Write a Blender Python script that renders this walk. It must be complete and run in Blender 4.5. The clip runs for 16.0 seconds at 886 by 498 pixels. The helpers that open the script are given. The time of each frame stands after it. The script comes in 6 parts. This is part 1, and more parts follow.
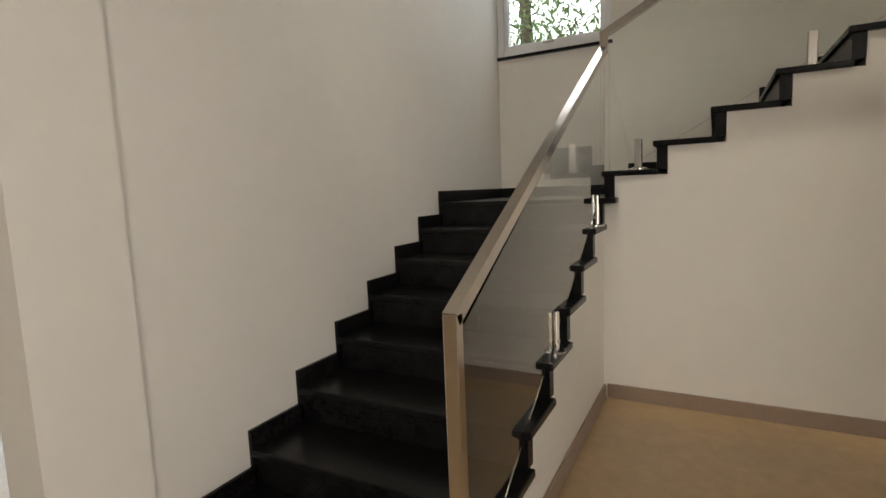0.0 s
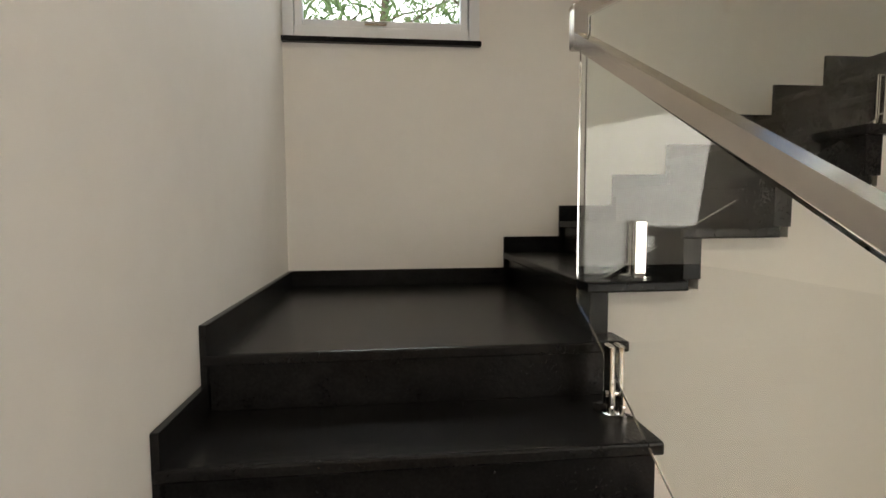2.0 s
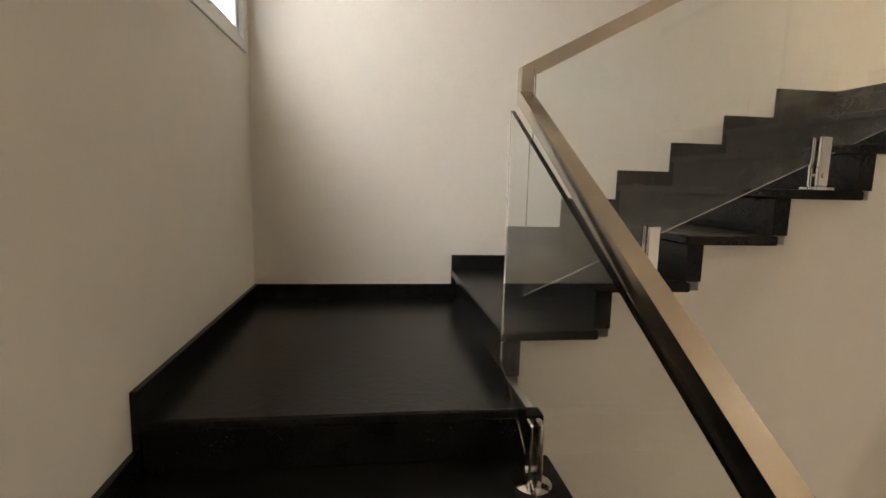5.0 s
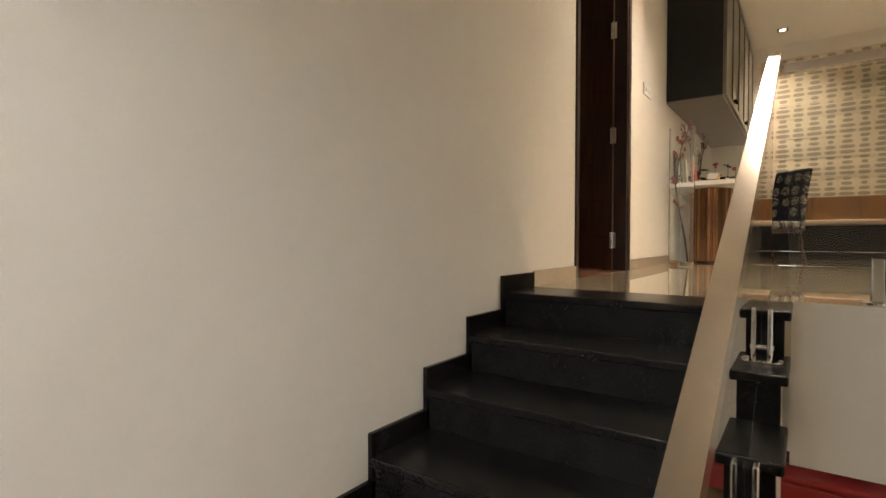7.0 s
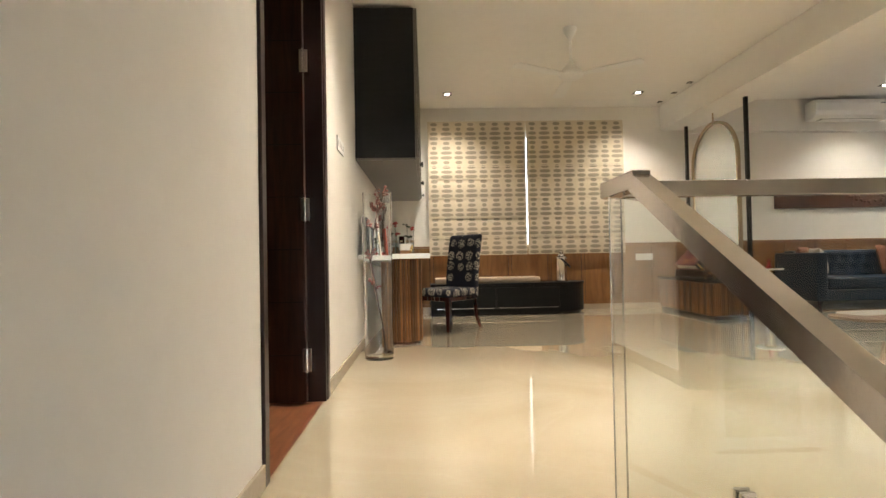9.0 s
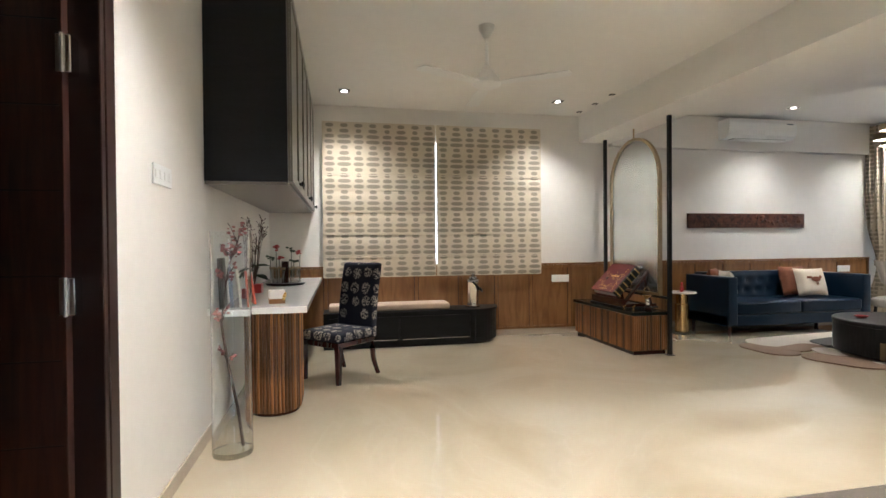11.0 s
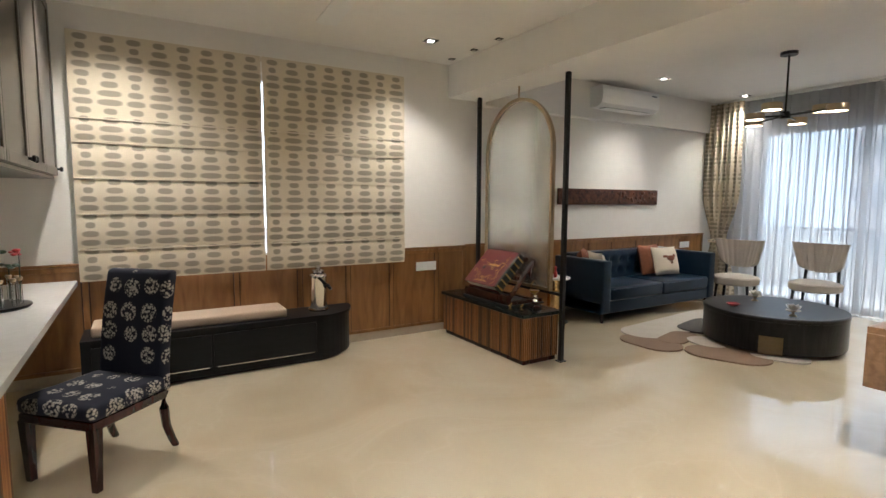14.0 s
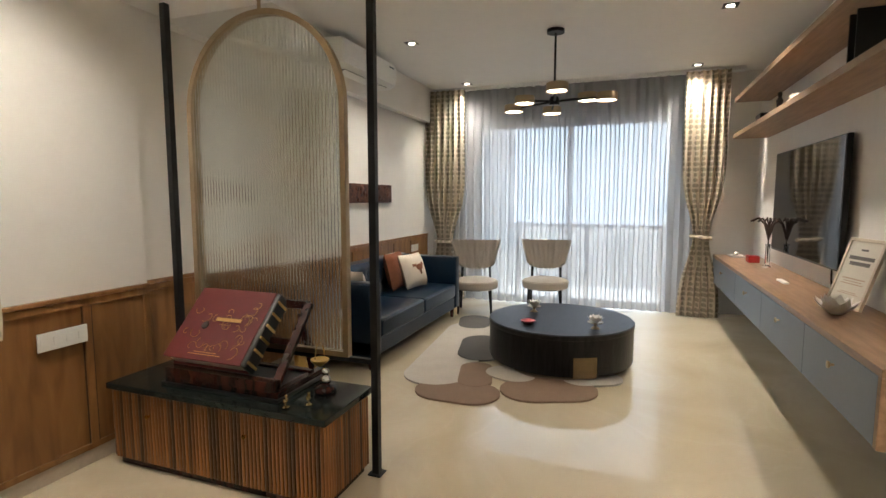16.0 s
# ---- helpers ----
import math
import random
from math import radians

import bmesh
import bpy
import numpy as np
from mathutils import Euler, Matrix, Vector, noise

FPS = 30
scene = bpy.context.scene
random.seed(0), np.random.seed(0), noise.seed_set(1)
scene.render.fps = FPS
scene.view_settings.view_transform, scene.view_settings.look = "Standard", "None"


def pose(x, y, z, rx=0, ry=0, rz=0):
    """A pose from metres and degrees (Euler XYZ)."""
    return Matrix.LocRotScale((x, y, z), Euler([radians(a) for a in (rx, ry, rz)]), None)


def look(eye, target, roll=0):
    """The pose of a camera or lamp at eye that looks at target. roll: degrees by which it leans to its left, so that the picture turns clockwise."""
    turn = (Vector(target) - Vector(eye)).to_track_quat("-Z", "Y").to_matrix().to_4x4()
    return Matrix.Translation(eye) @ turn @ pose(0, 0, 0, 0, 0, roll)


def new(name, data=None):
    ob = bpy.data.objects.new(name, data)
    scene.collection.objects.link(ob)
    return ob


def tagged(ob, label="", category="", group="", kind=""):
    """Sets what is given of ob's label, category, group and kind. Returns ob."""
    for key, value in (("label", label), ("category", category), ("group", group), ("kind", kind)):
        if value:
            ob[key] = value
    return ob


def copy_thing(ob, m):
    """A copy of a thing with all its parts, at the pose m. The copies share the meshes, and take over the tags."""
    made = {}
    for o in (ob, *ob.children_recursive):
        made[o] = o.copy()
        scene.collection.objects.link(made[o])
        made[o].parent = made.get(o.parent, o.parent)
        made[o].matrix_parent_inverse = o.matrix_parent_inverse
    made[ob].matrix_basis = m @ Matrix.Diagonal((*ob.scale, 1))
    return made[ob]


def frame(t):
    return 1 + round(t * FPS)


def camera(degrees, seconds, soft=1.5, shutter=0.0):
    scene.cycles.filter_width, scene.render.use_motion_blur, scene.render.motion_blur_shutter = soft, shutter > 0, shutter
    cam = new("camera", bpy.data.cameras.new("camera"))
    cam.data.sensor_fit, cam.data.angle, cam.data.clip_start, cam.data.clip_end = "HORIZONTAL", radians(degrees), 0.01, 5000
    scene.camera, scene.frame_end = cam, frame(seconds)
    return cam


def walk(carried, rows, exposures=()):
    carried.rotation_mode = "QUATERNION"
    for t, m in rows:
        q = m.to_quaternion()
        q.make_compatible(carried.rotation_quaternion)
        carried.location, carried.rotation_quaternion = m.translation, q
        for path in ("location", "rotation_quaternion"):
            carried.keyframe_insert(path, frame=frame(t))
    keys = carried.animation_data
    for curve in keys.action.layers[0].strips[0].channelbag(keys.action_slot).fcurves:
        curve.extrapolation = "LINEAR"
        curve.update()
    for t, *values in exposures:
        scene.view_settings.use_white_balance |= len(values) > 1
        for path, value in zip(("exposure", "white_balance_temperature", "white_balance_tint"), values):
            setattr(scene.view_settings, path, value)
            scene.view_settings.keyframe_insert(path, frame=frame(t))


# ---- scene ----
cam = camera(82.2, 16.0)
PATH = [
    (0, (2.298, 4.089, -1.955), (3.234, 2.337, -2.184), -2.3),
    (0.5, (2.748, 3.865, -1.905), (3.376, 1.979, -2.131), -1.8),
    (1, (3.089, 3.481, -1.85), (3.317, 1.505, -2.066), -1.2),
    (1.5, (3.354, 2.94, -1.819), (3.275, 0.949, -1.995), -1.8),
    (2, (3.388, 2.484, -1.689), (3.175, 0.501, -1.84), -0.3),
    (2.5, (3.394, 2.127, -1.499), (2.979, 0.174, -1.607), -0.8),
    (3, (3.395, 1.731, -1.235), (2.656, -0.117, -1.428), -0.9),
    (3.5, (3.338, 1.32, -0.988), (2.138, -0.263, -1.22), -0.9),
    (4, (3.165, 0.962, -0.821), (1.474, -0.087, -1.022), 0.2),
    (4.2, (3.072, 0.829, -0.752), (1.236, 0.062, -0.953), 0.3),
    (6.3, (1.399, 0.664, -0.004), (-0.163, 1.909, -0.127), 0.4),
    (6.5, (1.313, 0.687, 0.037), (-0.174, 2.024, -0.013), -1.0),
    (7, (1.084, 0.778, 0.232), (-0.074, 2.408, 0.193), 0.1),
    (7.5, (0.834, 0.871, 0.350), (0.094, 2.729, 0.349), -0.3),
    (8, (0.651, 1.125, 0.424), (0.329, 3.099, 0.446), -0.7),
    (8.5, (0.529, 1.586, 0.540), (0.429, 3.583, 0.587), -1.0),
    (9, (0.541, 1.945, 0.732), (0.610, 3.944, 0.769), -1.1),
    (9.5, (0.549, 2.279, 0.893), (0.831, 4.259, 0.910), -1.8),
    (10, (0.669, 2.533, 1.023), (1.009, 4.504, 1.034), -1.8),
    (12.5, (0.802, 3.021, 1.249), (1.461, 4.906, 1.133), 0.8),
    (13, (0.778, 3.275, 1.315), (1.556, 5.112, 1.168), 0.2),
    (13.5, (0.805, 3.665, 1.37), (1.637, 5.477, 1.2), 0.2),
    (14, (0.979, 4.198, 1.377), (2.004, 5.904, 1.187), 0.3),
    (14.5, (1.137, 4.72, 1.376), (2.4, 6.259, 1.189), 0.4),
    (15, (1.357, 5.21, 1.381), (2.836, 6.544, 1.197), 0.2),
    (15.5, (1.617, 5.705, 1.388), (3.309, 6.752, 1.192), -0.1),
    (16, (1.89, 6.184, 1.379), (3.756, 6.875, 1.182), 0.0),
]
EXPOSURE = [(0, 0.12, 6900, 10), (2, 0.45, 6900, 10), (3, 0.4, 7200, 10), (3.5, 0.38, 7700, 15), (4, 0.65, 7800, 15), (6.5, 0.1, 7700, 15), (7, 0.25, 7900, 15), (7.5, 0.36, 8100, 15), (8, 0.5, 8000, 13),
            (8.5, 0.58, 7400, 10), (9, 0.48, 6700, 10), (9.5, 0.42, 6200, 10), (10, 0.5, 5850, 10), (12.5, 0.18, 5700, 10), (13.5, 0.2, 5850, 10), (15, 0.17, 6250, 10), (16, 0.14, 6400, 10)]
walk(cam, [(t, look(eye, target, roll)) for t, eye, target, roll in PATH], EXPOSURE)

# ---------- world and large lights ----------
world = bpy.data.worlds.new("sky")
scene.world = world
world.use_nodes = True
wn, wl = world.node_tree.nodes, world.node_tree.links
sky = wn.new("ShaderNodeTexSky")
sky.sky_type = 'NISHITA'
sky.sun_disc = False
sky.sun_elevation = radians(74)
sky.sun_rotation = radians(344)
wl.new(sky.outputs[0], wn["Background"].inputs[0])
wn["Background"].inputs[1].default_value = 0.15


def lamp(name, kind, m, energy, color, **more):
    data = bpy.data.lights.new(name, kind)
    data.energy, data.color = energy, color
    if kind == 'AREA':
        data.shape, data.spread = 'RECTANGLE', radians(more.get("spread", 180))
        data.size, data.size_y = more["size"]
    if kind == 'SPOT':
        data.spot_size, data.spot_blend, data.shadow_soft_size = radians(more["cone"]), more["blend"], more["soft"]
    if kind == 'SUN':
        data.angle = radians(more["angle"])
    if kind == 'POINT':
        data.shadow_soft_size = more["soft"]
    ob = new(name, data)
    ob.matrix_world = m
    return ob


DAY = (0.86, 0.94, 1.0)
WARM = (1.0, 0.92, 0.80)
lamp("sun", 'SUN', look((0, 0, 0), (0.10, -0.35, -1.3)), 4.5, (1.0, 0.95, 0.88), angle=1.0)
# daylight through the balcony and stair openings
lamp("daylight_balcony", 'AREA', look((9.75, 6.97, 4.1), (7.2, 6.97, 0.3)), 220, DAY, size=(3.4, 1.4))
lamp("daylight_stair_window", 'AREA', look((3.38, -0.75, 0.85), (3.1, 2.4, -1.0)), 26, DAY, size=(1.0, 0.9))
lamp("daylight_landing_window", 'AREA', look((0.86, -0.5, 1.2), (0.1, 0.65, -0.4)), 25, DAY, size=(1.0, 0.9), spread=110)
# added fill light for the lower room, set against a wall without an opening
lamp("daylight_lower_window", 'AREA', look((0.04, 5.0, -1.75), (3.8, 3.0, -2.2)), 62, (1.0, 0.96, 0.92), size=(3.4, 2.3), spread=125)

# ---------- materials ----------


def mat(name, color, rough=0.5, metal=0.0, vary=0.06, scale=6.0, bump=0.0, bscale=80.0, coat=0.0, stretch=None, spec=0.5, island=0.0):
    """Principled surface with large and small colour variation, and fine relief."""
    m = bpy.data.materials.new(name)
    m.use_nodes = True
    n, l = m.node_tree.nodes, m.node_tree.links
    b = n["Principled BSDF"]
    b.inputs["Roughness"].default_value, b.inputs["Metallic"].default_value = rough, metal
    b.inputs["Coat Weight"].default_value = coat
    b.inputs["Coat Roughness"].default_value = 0.01
    b.inputs["Specular IOR Level"].default_value = spec
    tc = n.new("ShaderNodeTexCoord")
    mp = n.new("ShaderNodeMapping")
    l.new(tc.outputs["Object"], mp.inputs[0])
    if stretch:
        mp.inputs["Scale"].default_value = stretch
    a, c = n.new("ShaderNodeTexNoise"), n.new("ShaderNodeTexNoise")
    a.inputs["Scale"].default_value, a.inputs["Detail"].default_value = scale, 6
    c.inputs["Scale"].default_value, c.inputs["Detail"].default_value = scale * 9, 4
    l.new(mp.outputs[0], a.inputs[0]), l.new(mp.outputs[0], c.inputs[0])
    add = n.new("ShaderNodeMath")
    add.operation = 'ADD'
    l.new(a.outputs[0], add.inputs[0]), l.new(c.outputs[0], add.inputs[1])
    ramp = n.new("ShaderNodeMapRange")
    ramp.inputs[1].default_value, ramp.inputs[2].default_value = 0.6, 1.4
    ramp.inputs[3].default_value, ramp.inputs[4].default_value = 1 - vary, 1 + vary
    l.new(add.outputs[0], ramp.inputs[0])
    mul = n.new("ShaderNodeVectorMath")
    mul.operation = 'SCALE'
    mul.inputs[0].default_value = color
    l.new(ramp.outputs[0], mul.inputs["Scale"])
    out = mul.outputs[0]
    if island:
        info = n.new("ShaderNodeObjectInfo")
        r2 = n.new("ShaderNodeMapRange")
        r2.inputs[3].default_value, r2.inputs[4].default_value = 1 - island, 1 + island
        l.new(info.outputs["Random"], r2.inputs[0])
        m2 = n.new("ShaderNodeVectorMath")
        m2.operation = 'SCALE'
        l.new(out, m2.inputs[0]), l.new(r2.outputs[0], m2.inputs["Scale"])
        out = m2.outputs[0]
    l.new(out, b.inputs["Base Color"])
    if bump:
        d, bp = n.new("ShaderNodeTexNoise"), n.new("ShaderNodeBump")
        d.inputs["Scale"].default_value, d.inputs["Detail"].default_value = bscale, 3
        l.new(mp.outputs[0], d.inputs[0]), l.new(d.outputs[0], bp.inputs["Height"])
        bp.inputs["Strength"].default_value, bp.inputs["Distance"].default_value = bump, 0.004
        l.new(bp.outputs[0], b.inputs["Normal"])
    return m


def ramp_colors(m, stops, scale, detail=8, distortion=0.0, stretch=None, vein=False, spread=0.0):
    """Feed the base colour from a noise (or wave) through a colour ramp."""
    n, l = m.node_tree.nodes, m.node_tree.links
    tc, mp, cr = n.new("ShaderNodeTexCoord"), n.new("ShaderNodeMapping"), n.new("ShaderNodeValToRGB")
    l.new(tc.outputs["Object"], mp.inputs[0])
    if stretch:
        mp.inputs["Scale"].default_value = stretch
    if vein:
        t = n.new("ShaderNodeTexWave")
        t.inputs["Scale"].default_value, t.inputs["Distortion"].default_value = scale, distortion
        t.inputs["Detail"].default_value, t.inputs["Detail Scale"].default_value = detail, 1.2
        fac = t.outputs["Fac"]
    else:
        t = n.new("ShaderNodeTexNoise")
        t.inputs["Scale"].default_value, t.inputs["Detail"].default_value = scale, detail
        t.inputs["Distortion"].default_value = distortion
        fac = t.outputs[0]
    l.new(mp.outputs[0], t.inputs[0]), l.new(fac, cr.inputs[0])
    els = cr.color_ramp.elements
    while len(els) < len(stops):
        els.new(0.5)
    for e, (p, col) in zip(els, stops):
        e.position, e.color = p, (*col, 1)
    out = cr.outputs[0]
    if spread:
        info, rg, sc = n.new("ShaderNodeObjectInfo"), n.new("ShaderNodeMapRange"), n.new("ShaderNodeVectorMath")
        rg.inputs[3].default_value, rg.inputs[4].default_value = 1 - spread, 1 + spread
        sc.operation = 'SCALE'
        l.new(info.outputs["Random"], rg.inputs[0]), l.new(out, sc.inputs[0]), l.new(rg.outputs[0], sc.inputs["Scale"])
        out = sc.outputs[0]
    l.new(out, n["Principled BSDF"].inputs["Base Color"])
    return m


M = {}
M["plaster"] = mat("wall_paint", (0.80, 0.77, 0.72), 0.6, vary=0.025, scale=1.3, bump=0.08, bscale=160)
M["ceiling"] = mat("ceiling_paint", (0.84, 0.82, 0.78), 0.7, vary=0.02, scale=1.0, bump=0.05, bscale=120)
M["granite"] = mat("black_granite", (0.009, 0.0085, 0.0085), 0.27, vary=0.7, scale=14, bump=0.28, bscale=55, spec=0.2)
M["marble"] = ramp_colors(mat("beige_marble", (0.6, 0.52, 0.4), 0.015, spec=0.7, coat=0.8),
                          [(0.25, (0.50, 0.41, 0.275)), (0.44, (0.575, 0.485, 0.34)), (0.488, (0.595, 0.505, 0.36)), (0.50, (0.612, 0.522, 0.376)), (0.512, (0.595, 0.505, 0.36)), (0.60, (0.615, 0.53, 0.385)), (0.80, (0.66, 0.58, 0.44))], 0.8, 12, 1.1)
M["marble_trim"] = mat("beige_marble_skirting", (0.50, 0.42, 0.33), 0.2, vary=0.1, scale=5)
M["lower_floor"] = mat("lower_marble", (0.46, 0.33, 0.19), 0.16, vary=0.12, scale=2.0, bump=0.02, bscale=5)
M["lower_trim"] = mat("lower_skirting", (0.30, 0.22, 0.17), 0.3, vary=0.1, scale=5)
M["steel"] = mat("brushed_steel", (0.62, 0.57, 0.52), 0.19, 1.0, vary=0.08, scale=3, bump=0.06, bscale=30, stretch=(1, 1, 1))
M["chrome"] = mat("polished_steel", (0.75, 0.73, 0.70), 0.1, 1.0, vary=0.03)
M["brass"] = mat("brass", (0.72, 0.50, 0.22), 0.25, 1.0, vary=0.08)
M["bronze"] = mat("aged_bronze", (0.46, 0.35, 0.23), 0.35, 1.0, vary=0.12, scale=10)
M["upvc"] = mat("white_window_frame", (0.78, 0.79, 0.80), 0.35, vary=0.02)
M["door_wood"] = ramp_colors(mat("dark_door_wood", (0.05, 0.02, 0.014), 0.3, bump=0.1, bscale=20, stretch=(8, 8, 0.6)),
                             [(0.3, (0.022, 0.008, 0.006)), (0.7, (0.062, 0.024, 0.016))], 6, 6, 0.6, (6, 6, 0.5))
M["door_frame"] = mat("dark_door_frame", (0.02, 0.008, 0.007), 0.3, vary=0.25, scale=4, stretch=(6, 6, 0.5))
M["oak"] = ramp_colors(mat("honey_oak_panel", (0.2, 0.1, 0.04), 0.38, bump=0.08, bscale=30),
                       [(0.25, (0.17, 0.075, 0.024)), (0.5, (0.26, 0.122, 0.041)), (0.75, (0.33, 0.165, 0.06))], 3.0, 8, 0.8, (5, 5, 0.7), False, 0.12)
M["walnut"] = ramp_colors(mat("walnut_slat", (0.15, 0.07, 0.03), 0.35, bump=0.12, bscale=30),
                          [(0.25, (0.070, 0.024, 0.008)), (0.5, (0.25, 0.105, 0.034)), (0.75, (0.47, 0.225, 0.078))], 4.0, 8, 1.0, (9, 9, 0.5), False, 0.7)
M["blackwood"] = mat("black_stained_wood", (0.010, 0.010, 0.011), 0.42, vary=0.25, scale=3, bump=0.05, bscale=30, stretch=(1, 1, 8), spec=0.2)
M["cab_front"] = mat("grey_veneer", (0.12, 0.105, 0.09), 0.3, vary=0.15, scale=4, stretch=(6, 6, 0.6))
M["quartz"] = mat("white_quartz", (0.80, 0.79, 0.76), 0.12, vary=0.05, scale=3)
M["navy"] = mat("navy_leather", (0.004, 0.014, 0.030), 0.30, spec=0.3, vary=0.22, scale=5, bump=0.12, bscale=110)
M["black"] = mat("black_metal", (0.008, 0.008, 0.008), 0.4, 0.2, vary=0.2)
M["beige_fabric"] = mat("beige_cushion_fabric", (0.55, 0.42, 0.31), 0.9, vary=0.06, scale=9, bump=0.25, bscale=260)
M["grey_fabric"] = mat("greige_upholstery", (0.34, 0.30, 0.26), 0.85, vary=0.08, scale=9, bump=0.25, bscale=240)
M["white_plastic"] = mat("white_plastic", (0.82, 0.82, 0.80), 0.35, vary=0.02)
M["slate"] = mat("grey_blue_lacquer", (0.13, 0.16, 0.20), 0.4, vary=0.06, scale=4)
M["ash"] = ramp_colors(mat("brown_ash_veneer", (0.22, 0.14, 0.09), 0.4, bump=0.06, bscale=40),
                       [(0.3, (0.19, 0.105, 0.055)), (0.7, (0.31, 0.185, 0.105))], 5, 6, 0.5, (0.6, 6, 6))
M["outside"] = mat("outer_render", (0.75, 0.75, 0.73), 0.8, vary=0.05)


def clear_glass(name, tint=(0.97, 1.0, 0.985)):
    m = bpy.data.materials.new(name)
    m.use_nodes = True
    b = m.node_tree.nodes["Principled BSDF"]
    b.inputs["Base Color"].default_value = (*tint, 1)
    b.inputs["Roughness"].default_value = 0.0
    b.inputs["Transmission Weight"].default_value = 1.0
    b.inputs["IOR"].default_value = 1.45
    return m


M["glass"] = clear_glass("clear_glass")
M["pane"] = clear_glass("window_glass", (1, 1, 1))


def glow(name, color, strength):
    m = bpy.data.materials.new(name)
    m.use_nodes = True
    b = m.node_tree.nodes["Principled BSDF"]
    b.inputs["Base Color"].default_value = (*color, 1)
    b.inputs["Emission Color"].default_value = (*color, 1)
    b.inputs["Emission Strength"].default_value = strength
    return m


M["lamp"] = glow("lit_lamp", (1.0, 0.9, 0.75), 12)

# ---------- mesh helpers ----------


def box(bm, x0, x1, y0, y1, z0, z1, bevel=0.0, seg=2):
    r = bmesh.ops.create_cube(bm, size=1.0, matrix=Matrix.Translation(((x0 + x1) / 2, (y0 + y1) / 2, (z0 + z1) / 2)) @ Matrix.Diagonal((x1 - x0, y1 - y0, z1 - z0, 1)))
    if bevel:
        vs = set(r["verts"])
        es = [e for e in bm.edges if e.verts[0] in vs and e.verts[1] in vs]
        bmesh.ops.bevel(bm, geom=es, offset=bevel, segments=seg, affect='EDGES', profile=0.5)
    return bm


def cyl(bm, p0, p1, r0, r1=None, n=20, caps=True):
    r1 = r0 if r1 is None else r1
    p0, p1 = Vector(p0), Vector(p1)
    d = p1 - p0
    q = d.to_track_quat('Z', 'Y').to_matrix().to_4x4()
    bmesh.ops.create_cone(bm, cap_ends=caps, segments=n, radius1=r0, radius2=r1, depth=d.length, matrix=Matrix.Translation((p0 + p1) / 2) @ q)
    return bm


def ball(bm, c, r, sx=1, sy=1, sz=1, u=16, v=10):
    bmesh.ops.create_uvsphere(bm, u_segments=u, v_segments=v, radius=r, matrix=Matrix.Translation(c) @ Matrix.Diagonal((sx, sy, sz, 1)))
    return bm


def lathe(bm, prof, c=(0, 0, 0), n=28):
    """Turn (radius, height) pairs round the z axis."""
    rings = []
    for r, z in prof:
        rings.append([bm.verts.new((c[0] + r * math.cos(2 * math.pi * i / n), c[1] + r * math.sin(2 * math.pi * i / n), c[2] + z)) for i in range(n)])
    for a, b in zip(rings, rings[1:]):
        for i in range(n):
            bm.faces.new((a[i], a[(i + 1) % n], b[(i + 1) % n], b[i]))
    for ring in (rings[0], rings[-1]):
        try:
            bm.faces.new(ring)
        except ValueError:
            pass
    bmesh.ops.recalc_face_normals(bm, faces=bm.faces)
    return bm


def prism(bm, pts, z0, z1):
    """Extrude a plan outline from z0 to z1."""
    lo = [bm.verts.new((x, y, z0)) for x, y in pts]
    hi = [bm.verts.new((x, y, z1)) for x, y in pts]
    bm.faces.new(lo[::-1]), bm.faces.new(hi)
    k = len(pts)
    for i in range(k):
        bm.faces.new((lo[i], lo[(i + 1) % k], hi[(i + 1) % k], hi[i]))
    bmesh.ops.recalc_face_normals(bm, faces=bm.faces)
    return bm


def tube(bm, pts, r, n=8, taper=1.0):
    """A round rod along points, narrowing to taper times its radius."""
    pts = [Vector(p) for p in pts]
    rings = []
    for i, p in enumerate(pts):
        d = (pts[min(i + 1, len(pts) - 1)] - pts[max(i - 1, 0)]).normalized()
        q = d.to_track_quat('Z', 'Y')
        rr = r * (1 + (taper - 1) * i / max(1, len(pts) - 1))
        rings.append([bm.verts.new(p + q @ Vector((rr * math.cos(2 * math.pi * k / n), rr * math.sin(2 * math.pi * k / n), 0))) for k in range(n)])
    for a, b in zip(rings, rings[1:]):
        for k in range(n):
            bm.faces.new((a[k], a[(k + 1) % n], b[(k + 1) % n], b[k]))
    bm.faces.new(rings[0][::-1]), bm.faces.new(rings[-1])
    bmesh.ops.recalc_face_normals(bm, faces=bm.faces)
    return bm


def beam(bm, p0, p1, w, hgt, up=(0, 0, 1)):
    """A square bar from p0 to p1, w across and hgt high."""
    p0, p1 = Vector(p0), Vector(p1)
    d = (p1 - p0).normalized()
    side = d.cross(Vector(up)).normalized()
    top = side.cross(d).normalized()
    vs = []
    for p in (p0, p1):
        for a, b in ((-1, -1), (1, -1), (1, 1), (-1, 1)):
            vs.append(bm.verts.new(p + side * (a * w / 2) + top * (b * hgt / 2)))
    for f in ((3, 2, 1, 0), (4, 5, 6, 7), (0, 1, 5, 4), (1, 2, 6, 5), (2, 3, 7, 6), (3, 0, 4, 7)):
        bm.faces.new([vs[i] for i in f])
    bmesh.ops.recalc_face_normals(bm, faces=bm.faces)
    return bm


def sheet(bm, thick=0.012):
    """Turn the loose outline in bm into a closed pane."""
    lo = list(bm.verts)
    f = bm.faces.new(lo)
    f.normal_update()
    d = f.normal * thick
    hi = [bm.verts.new(v.co + d) for v in lo]
    bm.faces.new(hi[::-1])
    k = len(lo)
    for i in range(k):
        bm.faces.new((lo[i], lo[(i + 1) % k], hi[(i + 1) % k], hi[i]))
    bmesh.ops.recalc_face_normals(bm, faces=bm.faces)
    return bm


